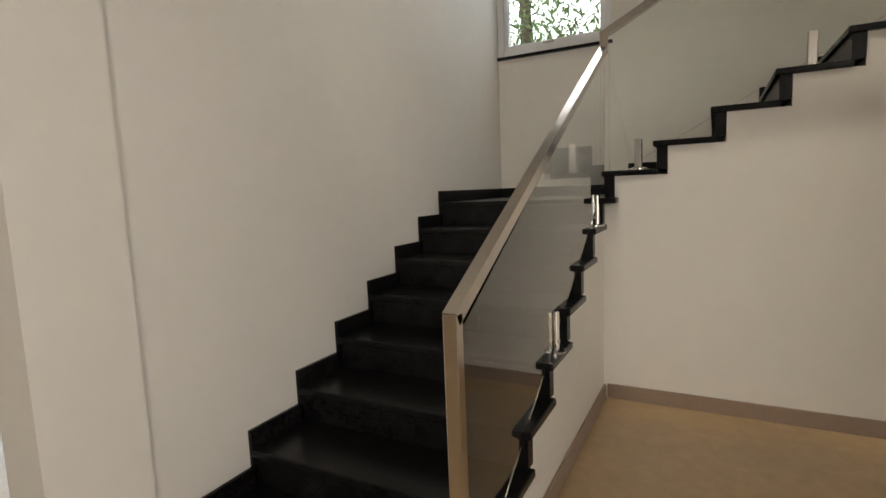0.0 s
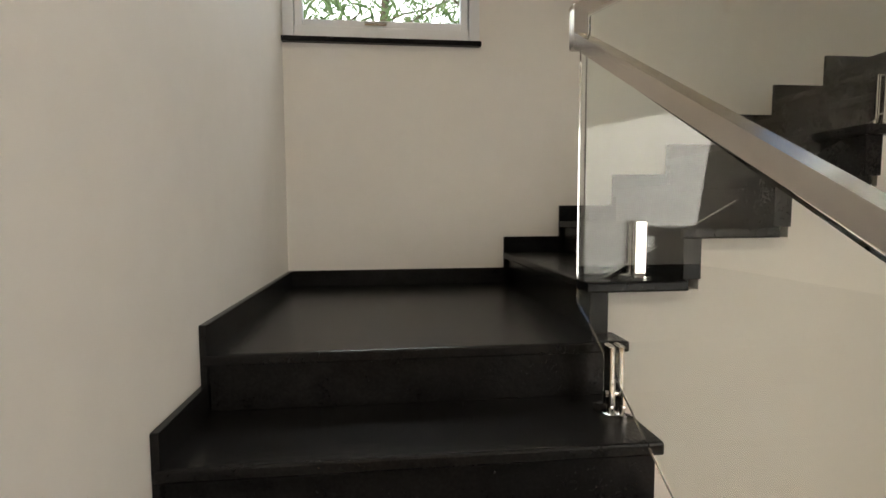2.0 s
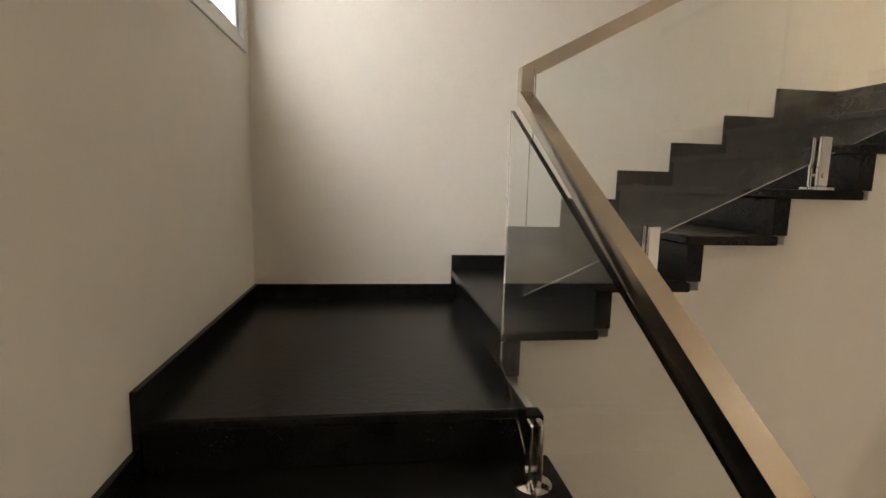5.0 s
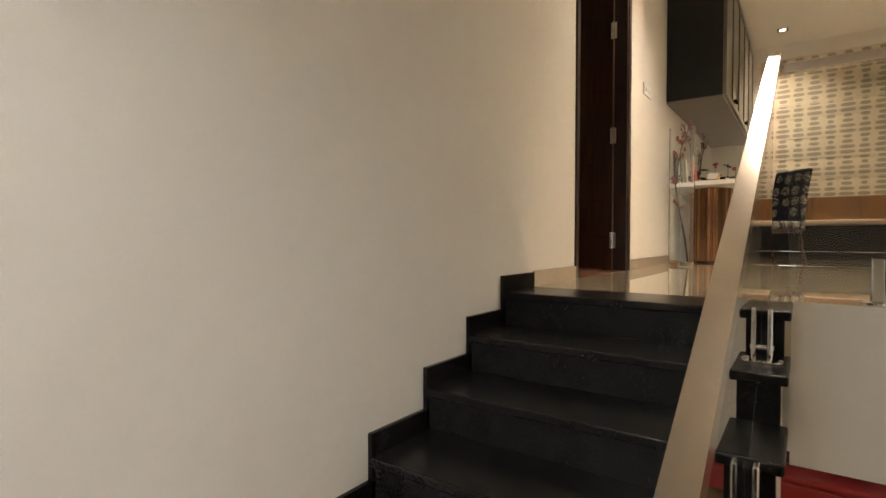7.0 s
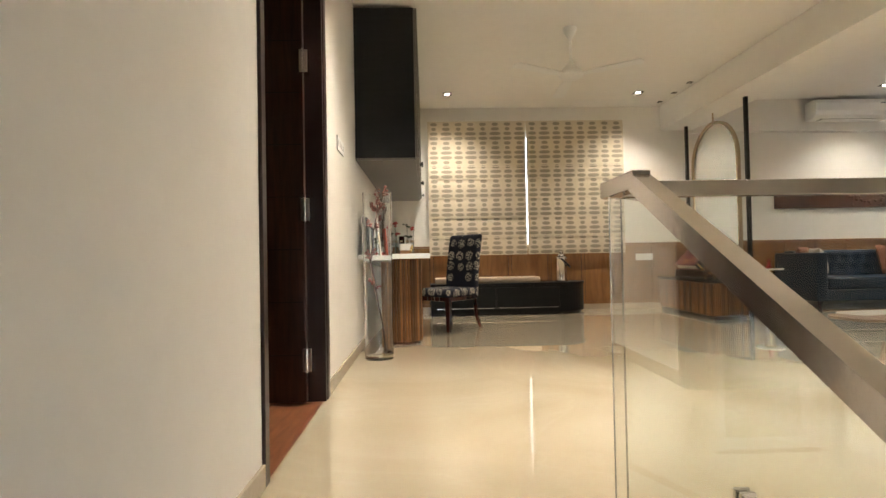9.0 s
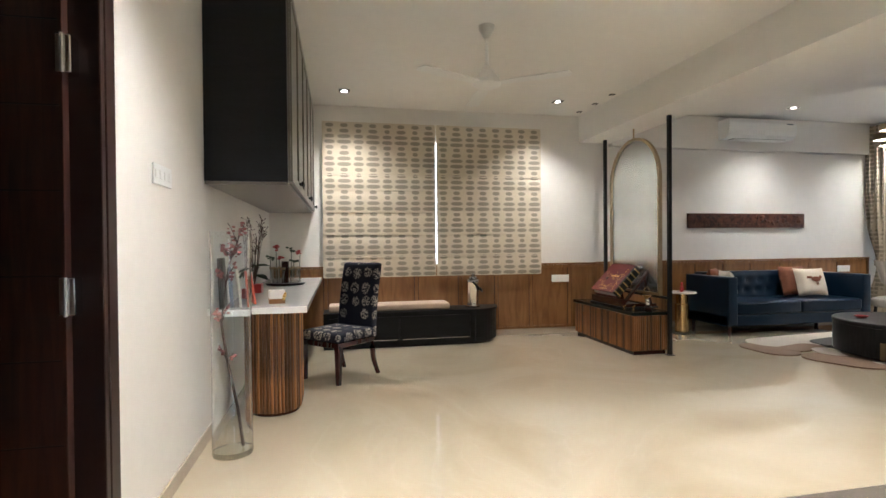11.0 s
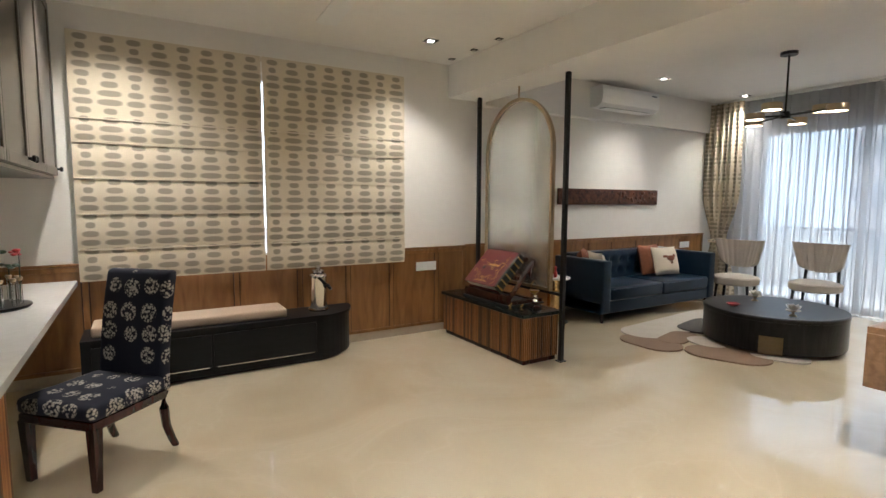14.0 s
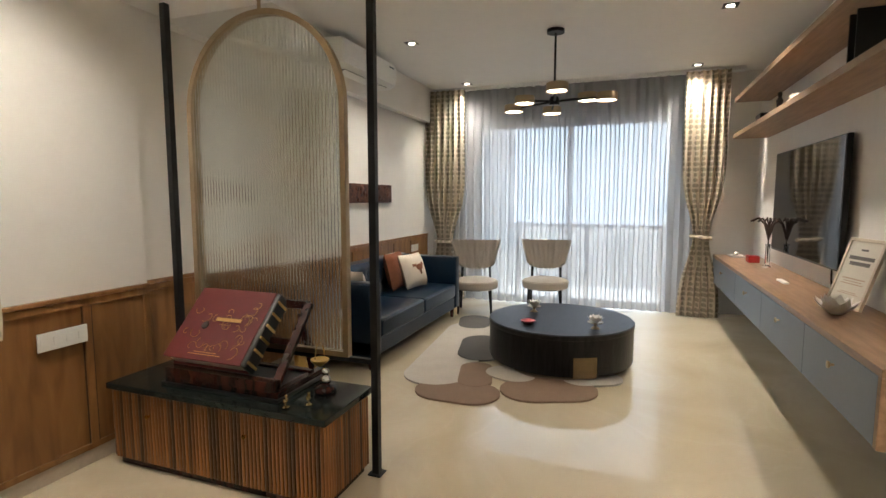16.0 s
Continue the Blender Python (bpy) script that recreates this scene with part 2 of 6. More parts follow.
def mesh_of(name, bm, material, smooth=False):
    me = bpy.data.meshes.new(name)
    bm.to_mesh(me)
    bm.free()
    me.materials.append(M[material] if isinstance(material, str) else material)
    if smooth:
        me.polygons.foreach_set("use_smooth", [True] * len(me.polygons))
        me.set_sharp_from_angle(angle=radians(38))
    return me


def thing(name, m, label, category, group="", kind=""):
    ob = new(name)
    ob.empty_display_size = 0.1
    ob.matrix_world = m
    return tagged(ob, label, category, group, kind)


def part(name, bm, material, parent, label="", smooth=False):
    ob = new(name, mesh_of(name, bm, material, smooth))
    ob.parent = parent
    return tagged(ob, label)


def twin(ob, m, parent=None):
    """Another object on the same mesh."""
    o = new(ob.name.split(".")[0], ob.data)
    o.parent = parent if parent else ob.parent
    o.matrix_local = m
    return o


def single(name, bm, material, label="", category="", group="", kind="", smooth=False):
    return tagged(new(name, mesh_of(name, bm, material, smooth)), label, category, group, kind)


def setting(name, bm, material, label="", category="", smooth=False):
    return single(name, bm, material, label, category or name.split("_")[0], "", "structure", smooth)


B = bmesh.new

# ---------- plan ----------
RISE = 0.145
Z2 = -7 * RISE          # second landing
Z1 = -14 * RISE         # first landing
Z0 = -22 * RISE         # lower floor
YW = 0.133              # window wall of the stairs
XW = 3.84               # wall beside the first flight
YN = 8.80               # wall with the blinds
YS = 8.86               # wall behind the sofa
YT = 4.83               # wall with the television
XC = 8.72               # wall with the balcony opening
CD, CL = 2.766, 2.84    # ceilings
WELL = 3.10             # edge of the upper floor at the stair well


def wall_with_holes(bm, axis, at, thick, a0, a1, z0, z1, holes):
    """A wall slab along one axis with rectangular holes (a, b, low, high)."""
    cuts = sorted({a0, a1, *[h[0] for h in holes], *[h[1] for h in holes]})
    for a, b in zip(cuts, cuts[1:]):
        spans = sorted((h[2], h[3]) for h in holes if h[0] <= a and h[1] >= b)
        z = z0
        for lo, hi in spans + [(z1, z1)]:
            if lo > z + 1e-4:
                if axis == 'x':
                    box(bm, a, b, min(at, at + thick), max(at, at + thick), z, lo)
                else:
                    box(bm, min(at, at + thick), max(at, at + thick), a, b, z, lo)
            z = hi
    bmesh.ops.remove_doubles(bm, verts=bm.verts, dist=1e-5)
    return bm


# door wall
DOOR = (3.622, 4.648, -0.02, 2.298)
setting("wall_west", wall_with_holes(B(), 'y', 0.0, -0.16, YW - 0.2, YN + 0.2, Z0, 2.95, [DOOR]), "plaster", "off-white painted wall beside stairs and study desk")
# window wall of the stairs
W1 = (2.963, 3.838, -0.925, 0.30)
W2 = (0.06, 1.02, 0.09, 1.30)
setting("wall_south", wall_with_holes(B(), 'x', YW, -0.2, 0.0, XW, Z0, 2.95, [W1, W2]), "plaster", "off-white painted wall with stair windows")
setting("wall_stair", box(B(), XW, XW + 0.16, YW - 0.2, 3.22, Z0, 2.95), "plaster", "off-white painted wall beside the first flight")
setting("wall_pier", box(B(), 3.92, 4.08, 3.22, YT, 0.0, 2.95), "plaster", "off-white wall end beside the television wall")
setting("wall_tv", box(B(), 4.08, XC, YT - 0.16, YT, -0.3, 2.95), "plaster", "off-white television wall")
# the blind window is an opening behind the fabric
WB = (0.72, 3.15, 0.85, 2.45)
setting("wall_north", wall_with_holes(B(), 'x', YN, 0.2, 0.0, 4.02, -0.3, 2.95, [WB]), "plaster", "off-white wall with blinds and wood dado")
setting("wall_sofa", box(B(), 4.02, XC, YS, YS + 0.2, -0.3, 2.95), "plaster", "off-white wall behind the sofa")
WC = (5.72, 8.22, 0.0, 2.38)
setting("wall_east", wall_with_holes(B(), 'y', XC, 0.2, YT - 0.16, YS + 0.2, -0.3, 2.95, [WC]), "plaster", "off-white wall round the balcony opening")
setting("bulkhead", box(B(), 4.25, XC, YS - 0.10, YS, 2.40, CL), "plaster", "painted ceiling bulkhead above the sofa")
setting("ceiling_dining", box(B(), 0, 4.0, YW, YN, CD, 2.95), "ceiling", "flat off-white painted ceiling")
setting("ceiling_living", box(B(), 4.0, XC, YT, YS, CL, 2.95), "ceiling", "flat off-white painted ceiling")
setting("ceiling_beam", box(B(), 3.80, 4.25, YT - 0.5, YN - 0.002, 2.434, 2.93), "ceiling", "painted ceiling beam between dining and living")

# floors
bm = B()
box(bm, 0.0, 1.05, 3.06, WELL, -0.25, 0.0)
box(bm, 0.0, 4.08, WELL, YN, -0.25, 0.0)
box(bm, 4.08, XC, YT, YS, -0.25, 0.0)
setting("floor", bm, "marble", "polished beige marble floor")
setting("wall_fascia", box(B(), 1.05, XW, WELL - 0.004, WELL + 0.14, -0.62, -0.004), "plaster", "white painted edge of the upper floor slab")
setting("ceiling_lower", box(B(), 0.0, 7.0, WELL + 0.14, 10.0, -0.62, -0.27), "ceiling", "flat white lower ceiling")
setting("floor_lower", box(B(), -0.16, 8.0, YW, 10.2, Z0 - 0.2, Z0), "lower_floor", "polished tan marble lower floor")
# plain walls that close the lower room
setting("wall_lower_north", box(B(), -0.16, 7.2, 10.0, 10.2, Z0, -0.3), "plaster", "plain wall of the lower room")
setting("wall_lower_east", box(B(), 7.0, 7.2, 3.22, 10.0, Z0, -0.3), "plaster", "plain wall of the lower room")
setting("wall_lower_return", box(B(), 3.80, 4.0, 3.22, 3.50, Z0, -0.4), "plaster", "off-white pier at the foot of the stairs")

# ---------- staircase ----------
T1, T2, T3 = 0.265, 0.267, 0.277
X1, Y2, X3 = 2.82, 1.165, 1.045        # outer tread ends of the three flights
Y_A, X_B, Y_D = 1.223, 2.829, 1.094   # first risers
NOSE, SLAB = 0.022, 0.03


def stepped(points, axis, low, high):
    """A stepped profile in the (axis, z) plane, drawn out along the other horizontal axis."""
    bm = B()
    flip = (lambda a, b, z: (b, a, z)) if axis == 'y' else (lambda a, b, z: (a, b, z))
    f = bm.faces.new([bm.verts.new(flip(a, low, z)) for a, z in points])
    ext = bmesh.ops.extrude_face_region(bm, geom=[f])
    move = (high - low, 0, 0) if axis == 'y' else (0, high - low, 0)
    bmesh.ops.translate(bm, verts=[v for v in ext["geom"] if isinstance(v, bmesh.types.BMVert)], vec=move)
    bmesh.ops.recalc_face_normals(bm, faces=bm.faces)
    return bm


# white masonry under the flights
pts = [(YW, Z0), (YW, Z1 - SLAB), (Y_A - 0.05, Z1 - SLAB)]
for i in range(1, 8):
    pts += [(Y_A + (i - 1) * T1 - 0.05, Z1 - i * RISE - SLAB), (Y_A + i * T1 - 0.05, Z1 - i * RISE - SLAB)]
pts.append((Y_A + 7 * T1 - 0.05, Z0))
setting("wall_under_stairs_1", stepped(pts, 'y', X1 + 0.02, XW), "plaster", "white painted masonry under the first flight")
pts = [(X1 + 0.02, Z0), (X1 + 0.02, Z1 - SLAB), (X_B - 0.05, Z1 - SLAB)]
for i in range(1, 7):
    pts += [(X_B - (i - 1) * T2 - 0.05, Z1 + i * RISE - SLAB), (X_B - i * T2 - 0.05, Z1 + i * RISE - SLAB)]
pts.append((X_B - 6 * T2 - 0.05, Z0))
setting("wall_under_stairs_2", stepped(pts, 'x', YW, Y2 - 0.02), "plaster", "white painted masonry under the second flight")
setting("wall_under_landing", box(B(), 0.0, X_B - 6 * T2 - 0.05, YW, Y_D + 0.05, Z0, Z2 - SLAB), "plaster", "white painted masonry under the landing")
pts = [(Y_D + 0.05, Z0)]
for i in range(1, 7):
    pts += [(Y_D + (i - 1) * T3 + 0.05, Z2 + i * RISE - SLAB), (Y_D + i * T3 + 0.05, Z2 + i * RISE - SLAB)]
pts += [(Y_D + 6 * T3 + 0.05, -SLAB), (3.058, -SLAB), (3.058, Z0)]
setting("wall_under_stairs_3", stepped(pts, 'y', 0.0, X3 - 0.02), "plaster", "white painted masonry under the third flight")

stairs = thing("staircase", pose(0, 0, Z0), "black polished granite staircase with two quarter landings", "staircase", "", "structure")


def slab(name, x0, x1, y0, y1, z0, z1, bev=0.006):
    return part(name, box(B(), x0, x1, y0, y1, z0 - Z0, z1 - Z0, bev), "granite", stairs)


for i in range(0, 8):     # first flight
    y = Y_A + i * T1
    top = Z1 - i * RISE
    if i:
        slab("tread", X1 - 0.01, XW - 0.002, y - T1 - 0.02, y + NOSE, top - SLAB, top)
    slab("riser", X1 + 0.008, XW - 0.004, y - 0.049, y + 0.004, top - RISE, top - SLAB, 0.002)
slab("landing_slab", X_B - 0.07, XW - 0.002, YW + 0.002, Y_A + NOSE, Z1 - SLAB, Z1)
for i in range(1, 8):     # second flight
    x = X_B - (i - 1) * T2
    top = Z1 + i * RISE
    if i < 7:
        slab("tread", x - T2 - 0.006, x + NOSE, YW + 0.002, Y2 + 0.01, top - SLAB, top)
    slab("riser", x - 0.049, x + 0.004, YW + 0.004, Y2 - 0.008, top - RISE, top - SLAB, 0.002)
slab("landing_slab", 0.002, X_B - 6 * T2 + NOSE, YW + 0.002, Y_D + 0.012, Z2 - SLAB, Z2)
for i in range(1, 8):     # third flight
    y = Y_D + (i - 1) * T3
    top = Z2 + i * RISE
    if i < 7:
        slab("tread", 0.002, X3 + 0.01, y - NOSE, y + T3 + 0.006, top - SLAB, top)
    slab("riser", 0.004, X3 - 0.008, y - 0.004, y + 0.049, top - RISE, top - SLAB, 0.002)
slab("tread", 0.002, X3 + 0.01, 2.756 - NOSE, 3.058, -SLAB, 0.001)

SK, ST = 0.072, 0.018     # stepped skirting against the walls
for i in range(0, 8):
    y = Y_A + i * T1
    z = Z1 - i * RISE
    y0 = YW + 0.002 if i == 0 else y - T1
    slab("skirting", XW - ST, XW - 0.001, y0, y + 0.02, z - RISE + 0.0, z + SK, 0.002)
slab("skirting", X_B, XW - ST, YW + 0.001, YW + ST, Z1, Z1 + SK, 0.002)
for i in range(1, 8):
    x = X_B - (i - 1) * T2
    z = Z1 + i * RISE
    slab("skirting", 0.02 if i == 7 else x - T2, x + 0.02, YW + 0.001, YW + ST, z - RISE, z + SK, 0.002)
slab("skirting", 0.001, ST, YW + 0.002, Y_D, Z2, Z2 + SK, 0.002)
for i in range(1, 8):
    y = Y_D + (i - 1) * T3
    z = Z2 + i * RISE
    slab("skirting", 0.001, ST, y - 0.02, y + T3 if i < 7 else 3.05, z - RISE, z + SK, 0.002)

# ---------- railings ----------
RW, RH = 0.038, 0.038


def spigot(parent, x, y, z, along):
    """A split steel clamp standing on a round foot."""
    p = part("spigot", box(box(B(), -0.019, 0.019, -0.022, -0.008, 0, 0.165, 0.004), -0.019, 0.019, 0.008, 0.022, 0, 0.165, 0.004), "chrome", parent)
    p.matrix_local = pose(x, y, z, 0, 0, 0 if along == 'x' else 90)
    part("clamp_bolt", cyl(B(), (0, -0.026, 0.045), (0, 0.026, 0.045), 0.008, n=12), "chrome", p, smooth=True)
    f = part("foot_plate", lathe(B(), [(0.0, 0), (0.05, 0), (0.05, 0.008), (0.03, 0.014), (0.0, 0.014)]), "chrome", p, smooth=True)
    f.matrix_local = pose(0, 0, 0)


def railing(name, label):
    return thing(name, pose(0, 0, 0), label, "railing")


XR1, YR2, XR3 = 2.850, 1.086, 0.989
HW = RW / 2


def glass(parent, outline, axis, at):
    """A clear pane with the given (run, height) outline, standing across one axis."""
    bm = B()
    for a, z in outline:
        bm.verts.new((at - 0.006, a, z) if axis == 'x' else (a, at - 0.006, z))
    g = part("glass_panel", sheet(bm), "glass", parent)
    g.visible_shadow = False


r = railing("stair_railing", "clear glass railing with brushed steel handrail on stairs")
part("handrail", beam(B(), (XR1, 3.03, -2.264), (XR1, 1.060, -1.208), RW, RH), "steel", r)
part("newel_post", box(B(), XR1 - HW, XR1 + HW, 3.002, 3.040, Z0, -2.25, 0.003), "steel", r)
glass(r, ((2.99, -2.30), (1.095, -1.25), (1.095, -1.955), (1.18, -1.99), (2.99, Z0 + 0.13)), 'x', XR1)
spigot(r, XR1, 1.34, Z1 - RISE, 'y')
spigot(r, XR1, 2.16, Z1 - 4 * RISE, 'y')

r = railing("stair_railing", "clear glass railing with brushed steel handrail on stairs")
part("corner_link", box(B(), XR1 - HW - 0.001, XR1 + HW + 0.001, 1.046, 1.086, -1.240, -1.118, 0.003), "steel", r)
part("handrail", beam(B(), (XR1 + 0.015, 1.066, -1.142), (XR3 + 0.012, 1.124, -0.196), RW, RH), "steel", r)
glass(r, ((2.82, -1.15), (1.06, -0.24), (1.06, -0.95), (1.14, -0.985), (2.82, -1.92)), 'y', YR2)
spigot(r, 2.665, YR2, Z1 + RISE, 'x')
spigot(r, 1.36, YR2, Z1 + 6 * RISE, 'x')
spigot(r, 1.90, YR2, Z1 + 4 * RISE, 'x')

r = railing("stair_railing", "clear glass railing with brushed steel handrail on stairs")
part("corner_link", box(B(), XR3 - HW - 0.001, XR3 + HW + 0.001, 1.108, 1.147, -0.216, -0.108, 0.003), "steel", r)
part("handrail", beam(B(), (XR3, 1.120, -0.126), (XR3, 2.990, 0.884), RW, RH), "steel", r)
part("handrail", box(B(), XR3 - HW - 0.001, XR3 + HW + 0.001, 2.975, 3.167, 0.869, 0.907, 0.002), "steel", r)
glass(r, ((1.16, -0.12), (2.95, 0.84), (3.12, 0.868), (3.12, 0.035), (2.90, 0.03), (1.16, -0.78)), 'x', XR3)
spigot(r, XR3, 1.55, Z2 + 2 * RISE, 'y')
spigot(r, XR3, 2.10, Z2 + 4 * RISE, 'y')
spigot(r, XR3, 2.62, Z2 + 6 * RISE, 'y')

r = railing("gallery_railing", "clear glass railing with brushed steel handrail on floor edge")
part("handrail", box(B(), XR3 + HW + 0.003, XW - 0.002, 3.129, 3.167, 0.869, 0.907, 0.002), "steel", r)
for a, b in ((1.02, 2.40), (2.42, 3.82)):
    g = part("glass_panel", box(B(), a, b, 3.142, 3.154, 0.035, 0.870), "glass", r)
    g.visible_shadow = False
for x in (1.30, 2.10, 2.70, 3.50):
    spigot(r, x, 3.148, 0.0, 'x')

# ---------- more materials ----------


def lozenge(name, ground, figure, pu, pv, axis, second=None, rough=0.9, through=0.0):
    """Woven fabric with columns of flattened lozenges, wide and narrow in turn."""
    m = bpy.data.materials.new(name)
    m.use_nodes = True
    n, l = m.node_tree.nodes, m.node_tree.links
    b = n["Principled BSDF"]
    b.inputs["Roughness"].default_value = rough
    tc, sp = n.new("ShaderNodeTexCoord"), n.new("ShaderNodeSeparateXYZ")
    nz = n.new("ShaderNodeTexNoise")
    nz.inputs["Scale"].default_value, nz.inputs["Detail"].default_value = 9, 3
    l.new(tc.outputs["Object"], sp.inputs[0]), l.new(tc.outputs["Object"], nz.inputs[0])

    def op(kind, a, bb=0.0, c=0.0):
        q = n.new("ShaderNodeMath")
        q.operation = kind
        for i, v in enumerate((a, bb, c)):
            if isinstance(v, (int, float)):
                q.inputs[i].default_value = v
            else:
                l.new(v, q.inputs[i])
        return q.outputs[0]

    wob = op('MULTIPLY', op('SUBTRACT', nz.outputs[0], 0.5), 0.10)
    u = op('ADD', op('DIVIDE', sp.outputs[axis], pu), wob)
    v = op('ADD', op('DIVIDE', sp.outputs[2], pv), wob)
    col = op('FLOOR', u)
    odd = op('MODULO', op('ABSOLUTE', col), 2.0)
    row = op('FLOOR', v)
    fu = op('ABSOLUTE', op('SUBTRACT', op('FRACT', u), 0.5))
    fv = op('ABSOLUTE', op('SUBTRACT', op('FRACT', v), 0.5))
    step = op('FRACT', op('DIVIDE', op('ADD', row, 0.5), 4.0))

    def cycle(widths):
        r = n.new("ShaderNodeValToRGB")
        r.color_ramp.interpolation = 'CONSTANT'
        while len(r.color_ramp.elements) < 4:
            r.color_ramp.elements.new(0.5)
        for k, w in enumerate(widths):
            r.color_ramp.elements[k].position, r.color_ramp.elements[k].color = k / 4, (w, w, w, 1)
        l.new(step, r.inputs[0])
        return r.outputs[0]

    pick = n.new("ShaderNodeMix")
    l.new(odd, pick.inputs[0]), l.new(cycle((0.37, 0.32, 0.19, 0.28)), pick.inputs[2]), l.new(cycle((0.49, 0.45, 0.33, 0.26)), pick.inputs[3])
    wide = pick.outputs[0]
    e = op('ADD', op('POWER', op('DIVIDE', fu, wide), 2.2), op('POWER', op('DIVIDE', fv, 0.36), 3.0))
    mask = n.new("ShaderNodeMapRange")
    mask.inputs[1].default_value, mask.inputs[2].default_value = 1.25, 0.6
    l.new(e, mask.inputs[0])
    mix = n.new("ShaderNodeMix")
    mix.data_type = 'RGBA'
    l.new(mask.outputs[0], mix.inputs[0])
    mix.inputs[6].default_value, mix.inputs[7].default_value = (*ground, 1), (*figure, 1)
    weave = n.new("ShaderNodeTexNoise")
    weave.inputs["Scale"].default_value = 240
    l.new(tc.outputs["Object"], weave.inputs[0])
    shade = n.new("ShaderNodeMapRange")
    shade.inputs[3].default_value, shade.inputs[4].default_value = 0.86, 1.12
    l.new(weave.outputs[0], shade.inputs[0])
    mul = n.new("ShaderNodeVectorMath")
    mul.operation = 'SCALE'
    l.new(mix.outputs[2], mul.inputs[0]), l.new(shade.outputs[0], mul.inputs["Scale"])
    l.new(mul.outputs[0], b.inputs["Base Color"])
    bp = n.new("ShaderNodeBump")
    bp.inputs["Strength"].default_value, bp.inputs["Distance"].default_value = 0.2, 0.002
    l.new(weave.outputs[0], bp.inputs["Height"]), l.new(bp.outputs[0], b.inputs["Normal"])
    return m


M["blind"] = lozenge("patterned_blind_fabric", (0.66, 0.58, 0.455), (0.33, 0.29, 0.23), 0.165, 0.064, 0)
M["drape"] = lozenge("patterned_drape_fabric", (0.52, 0.45, 0.34), (0.30, 0.26, 0.20), 0.075, 0.06, 1)


def medallion(name):
    """Navy fabric with pale round flower heads."""
    m = bpy.data.materials.new(name)
    m.use_nodes = True
    n, l = m.node_tree.nodes, m.node_tree.links
    b = n["Principled BSDF"]
    b.inputs["Roughness"].default_value = 0.85
    tc, vo, spk = n.new("ShaderNodeTexCoord"), n.new("ShaderNodeTexVoronoi"), n.new("ShaderNodeTexVoronoi")
    vo.inputs["Scale"].default_value, vo.inputs["Randomness"].default_value = 8.0, 0.25
    spk.inputs["Scale"].default_value = 75
    l.new(tc.outputs["Object"], vo.inputs[0]), l.new(tc.outputs["Object"], spk.inputs[0])
    disc, dots, both, mix = n.new("ShaderNodeMapRange"), n.new("ShaderNodeMapRange"), n.new("ShaderNodeMath"), n.new("ShaderNodeMix")
    disc.inputs[1].default_value, disc.inputs[2].default_value = 0.43, 0.40
    dots.inputs[1].default_value, dots.inputs[2].default_value = 0.62, 0.40
    l.new(vo.outputs["Distance"], disc.inputs[0]), l.new(spk.outputs["Distance"], dots.inputs[0])
    both.operation = 'MULTIPLY'
    l.new(disc.outputs[0], both.inputs[0]), l.new(dots.outputs[0], both.inputs[1])
    mix.data_type = 'RGBA'
    mix.inputs[6].default_value, mix.inputs[7].default_value = (0.006, 0.008, 0.022, 1), (0.46, 0.42, 0.36, 1)
    l.new(both.outputs[0], mix.inputs[0]), l.new(mix.outputs[2], b.inputs["Base Color"])
    return m


M["medallion"] = medallion("navy_flower_fabric")
M["bark"] = mat("tree_bark", (0.12, 0.09, 0.06), 0.9, vary=0.3, scale=8)
M["ground"] = mat("outdoor_ground", (0.5, 0.5, 0.48), 0.9, vary=0.2, scale=0.5)
M["teak"] = ramp_colors(mat("red_brown_floor_plank", (0.2, 0.08, 0.04), 0.35), [(0.3, (0.16, 0.055, 0.025)), (0.7, (0.27, 0.11, 0.05))], 4, 6, 0.5, (6, 1, 1))
M["mahogany"] = ramp_colors(mat("dark_mahogany", (0.04, 0.012, 0.01), 0.25, bump=0.05, bscale=40), [(0.3, (0.022, 0.007, 0.006)), (0.7, (0.055, 0.018, 0.013))], 5, 6, 0.5, (5, 5, 0.8))
M["rosewood"] = ramp_colors(mat("carved_wood", (0.06, 0.02, 0.014), 0.55, bump=0.6, bscale=45, spec=0.3), [(0.3, (0.022, 0.009, 0.007)), (0.7, (0.13, 0.05, 0.028))], 16, 6, 0.8)
M["char"] = ramp_colors(mat("charred_black_wood", (0.02, 0.02, 0.02), 0.36, spec=0.3, bump=0.3, bscale=18, stretch=(1, 9, 1)), [(0.35, (0.004, 0.004, 0.005)), (0.75, (0.016, 0.016, 0.019))], 5, 8, 0.6, (1, 9, 1))
M["book_red"] = mat("red_leather_cover", (0.12, 0.012, 0.011), 0.4, vary=0.15, scale=8, bump=0.2, bscale=90)
M["book_dark"] = mat("dark_leather_spine", (0.02, 0.022, 0.018), 0.4, vary=0.2, scale=9, bump=0.2, bscale=80)
M["paper"] = mat("cream_paper", (0.72, 0.68, 0.58), 0.8, vary=0.05)
M["gold"] = mat("gold_leaf", (0.75, 0.53, 0.20), 0.3, 1.0, vary=0.05)
M["black_granite_top"] = mat("speckled_black_granite", (0.012, 0.016, 0.014), 0.14, vary=0.7, scale=30, spec=0.3)
M["cream"] = mat("cream_cotton", (0.66, 0.58, 0.47), 0.9, vary=0.05, scale=9, bump=0.3, bscale=220)
M["rust"] = mat("rust_print_cotton", (0.20, 0.07, 0.035), 0.9, vary=0.3, scale=14, bump=0.2, bscale=220)
M["rug_a"] = mat("pale_grey_rug_pile", (0.40, 0.36, 0.31), 0.95, vary=0.08, scale=6, bump=0.5, bscale=300)
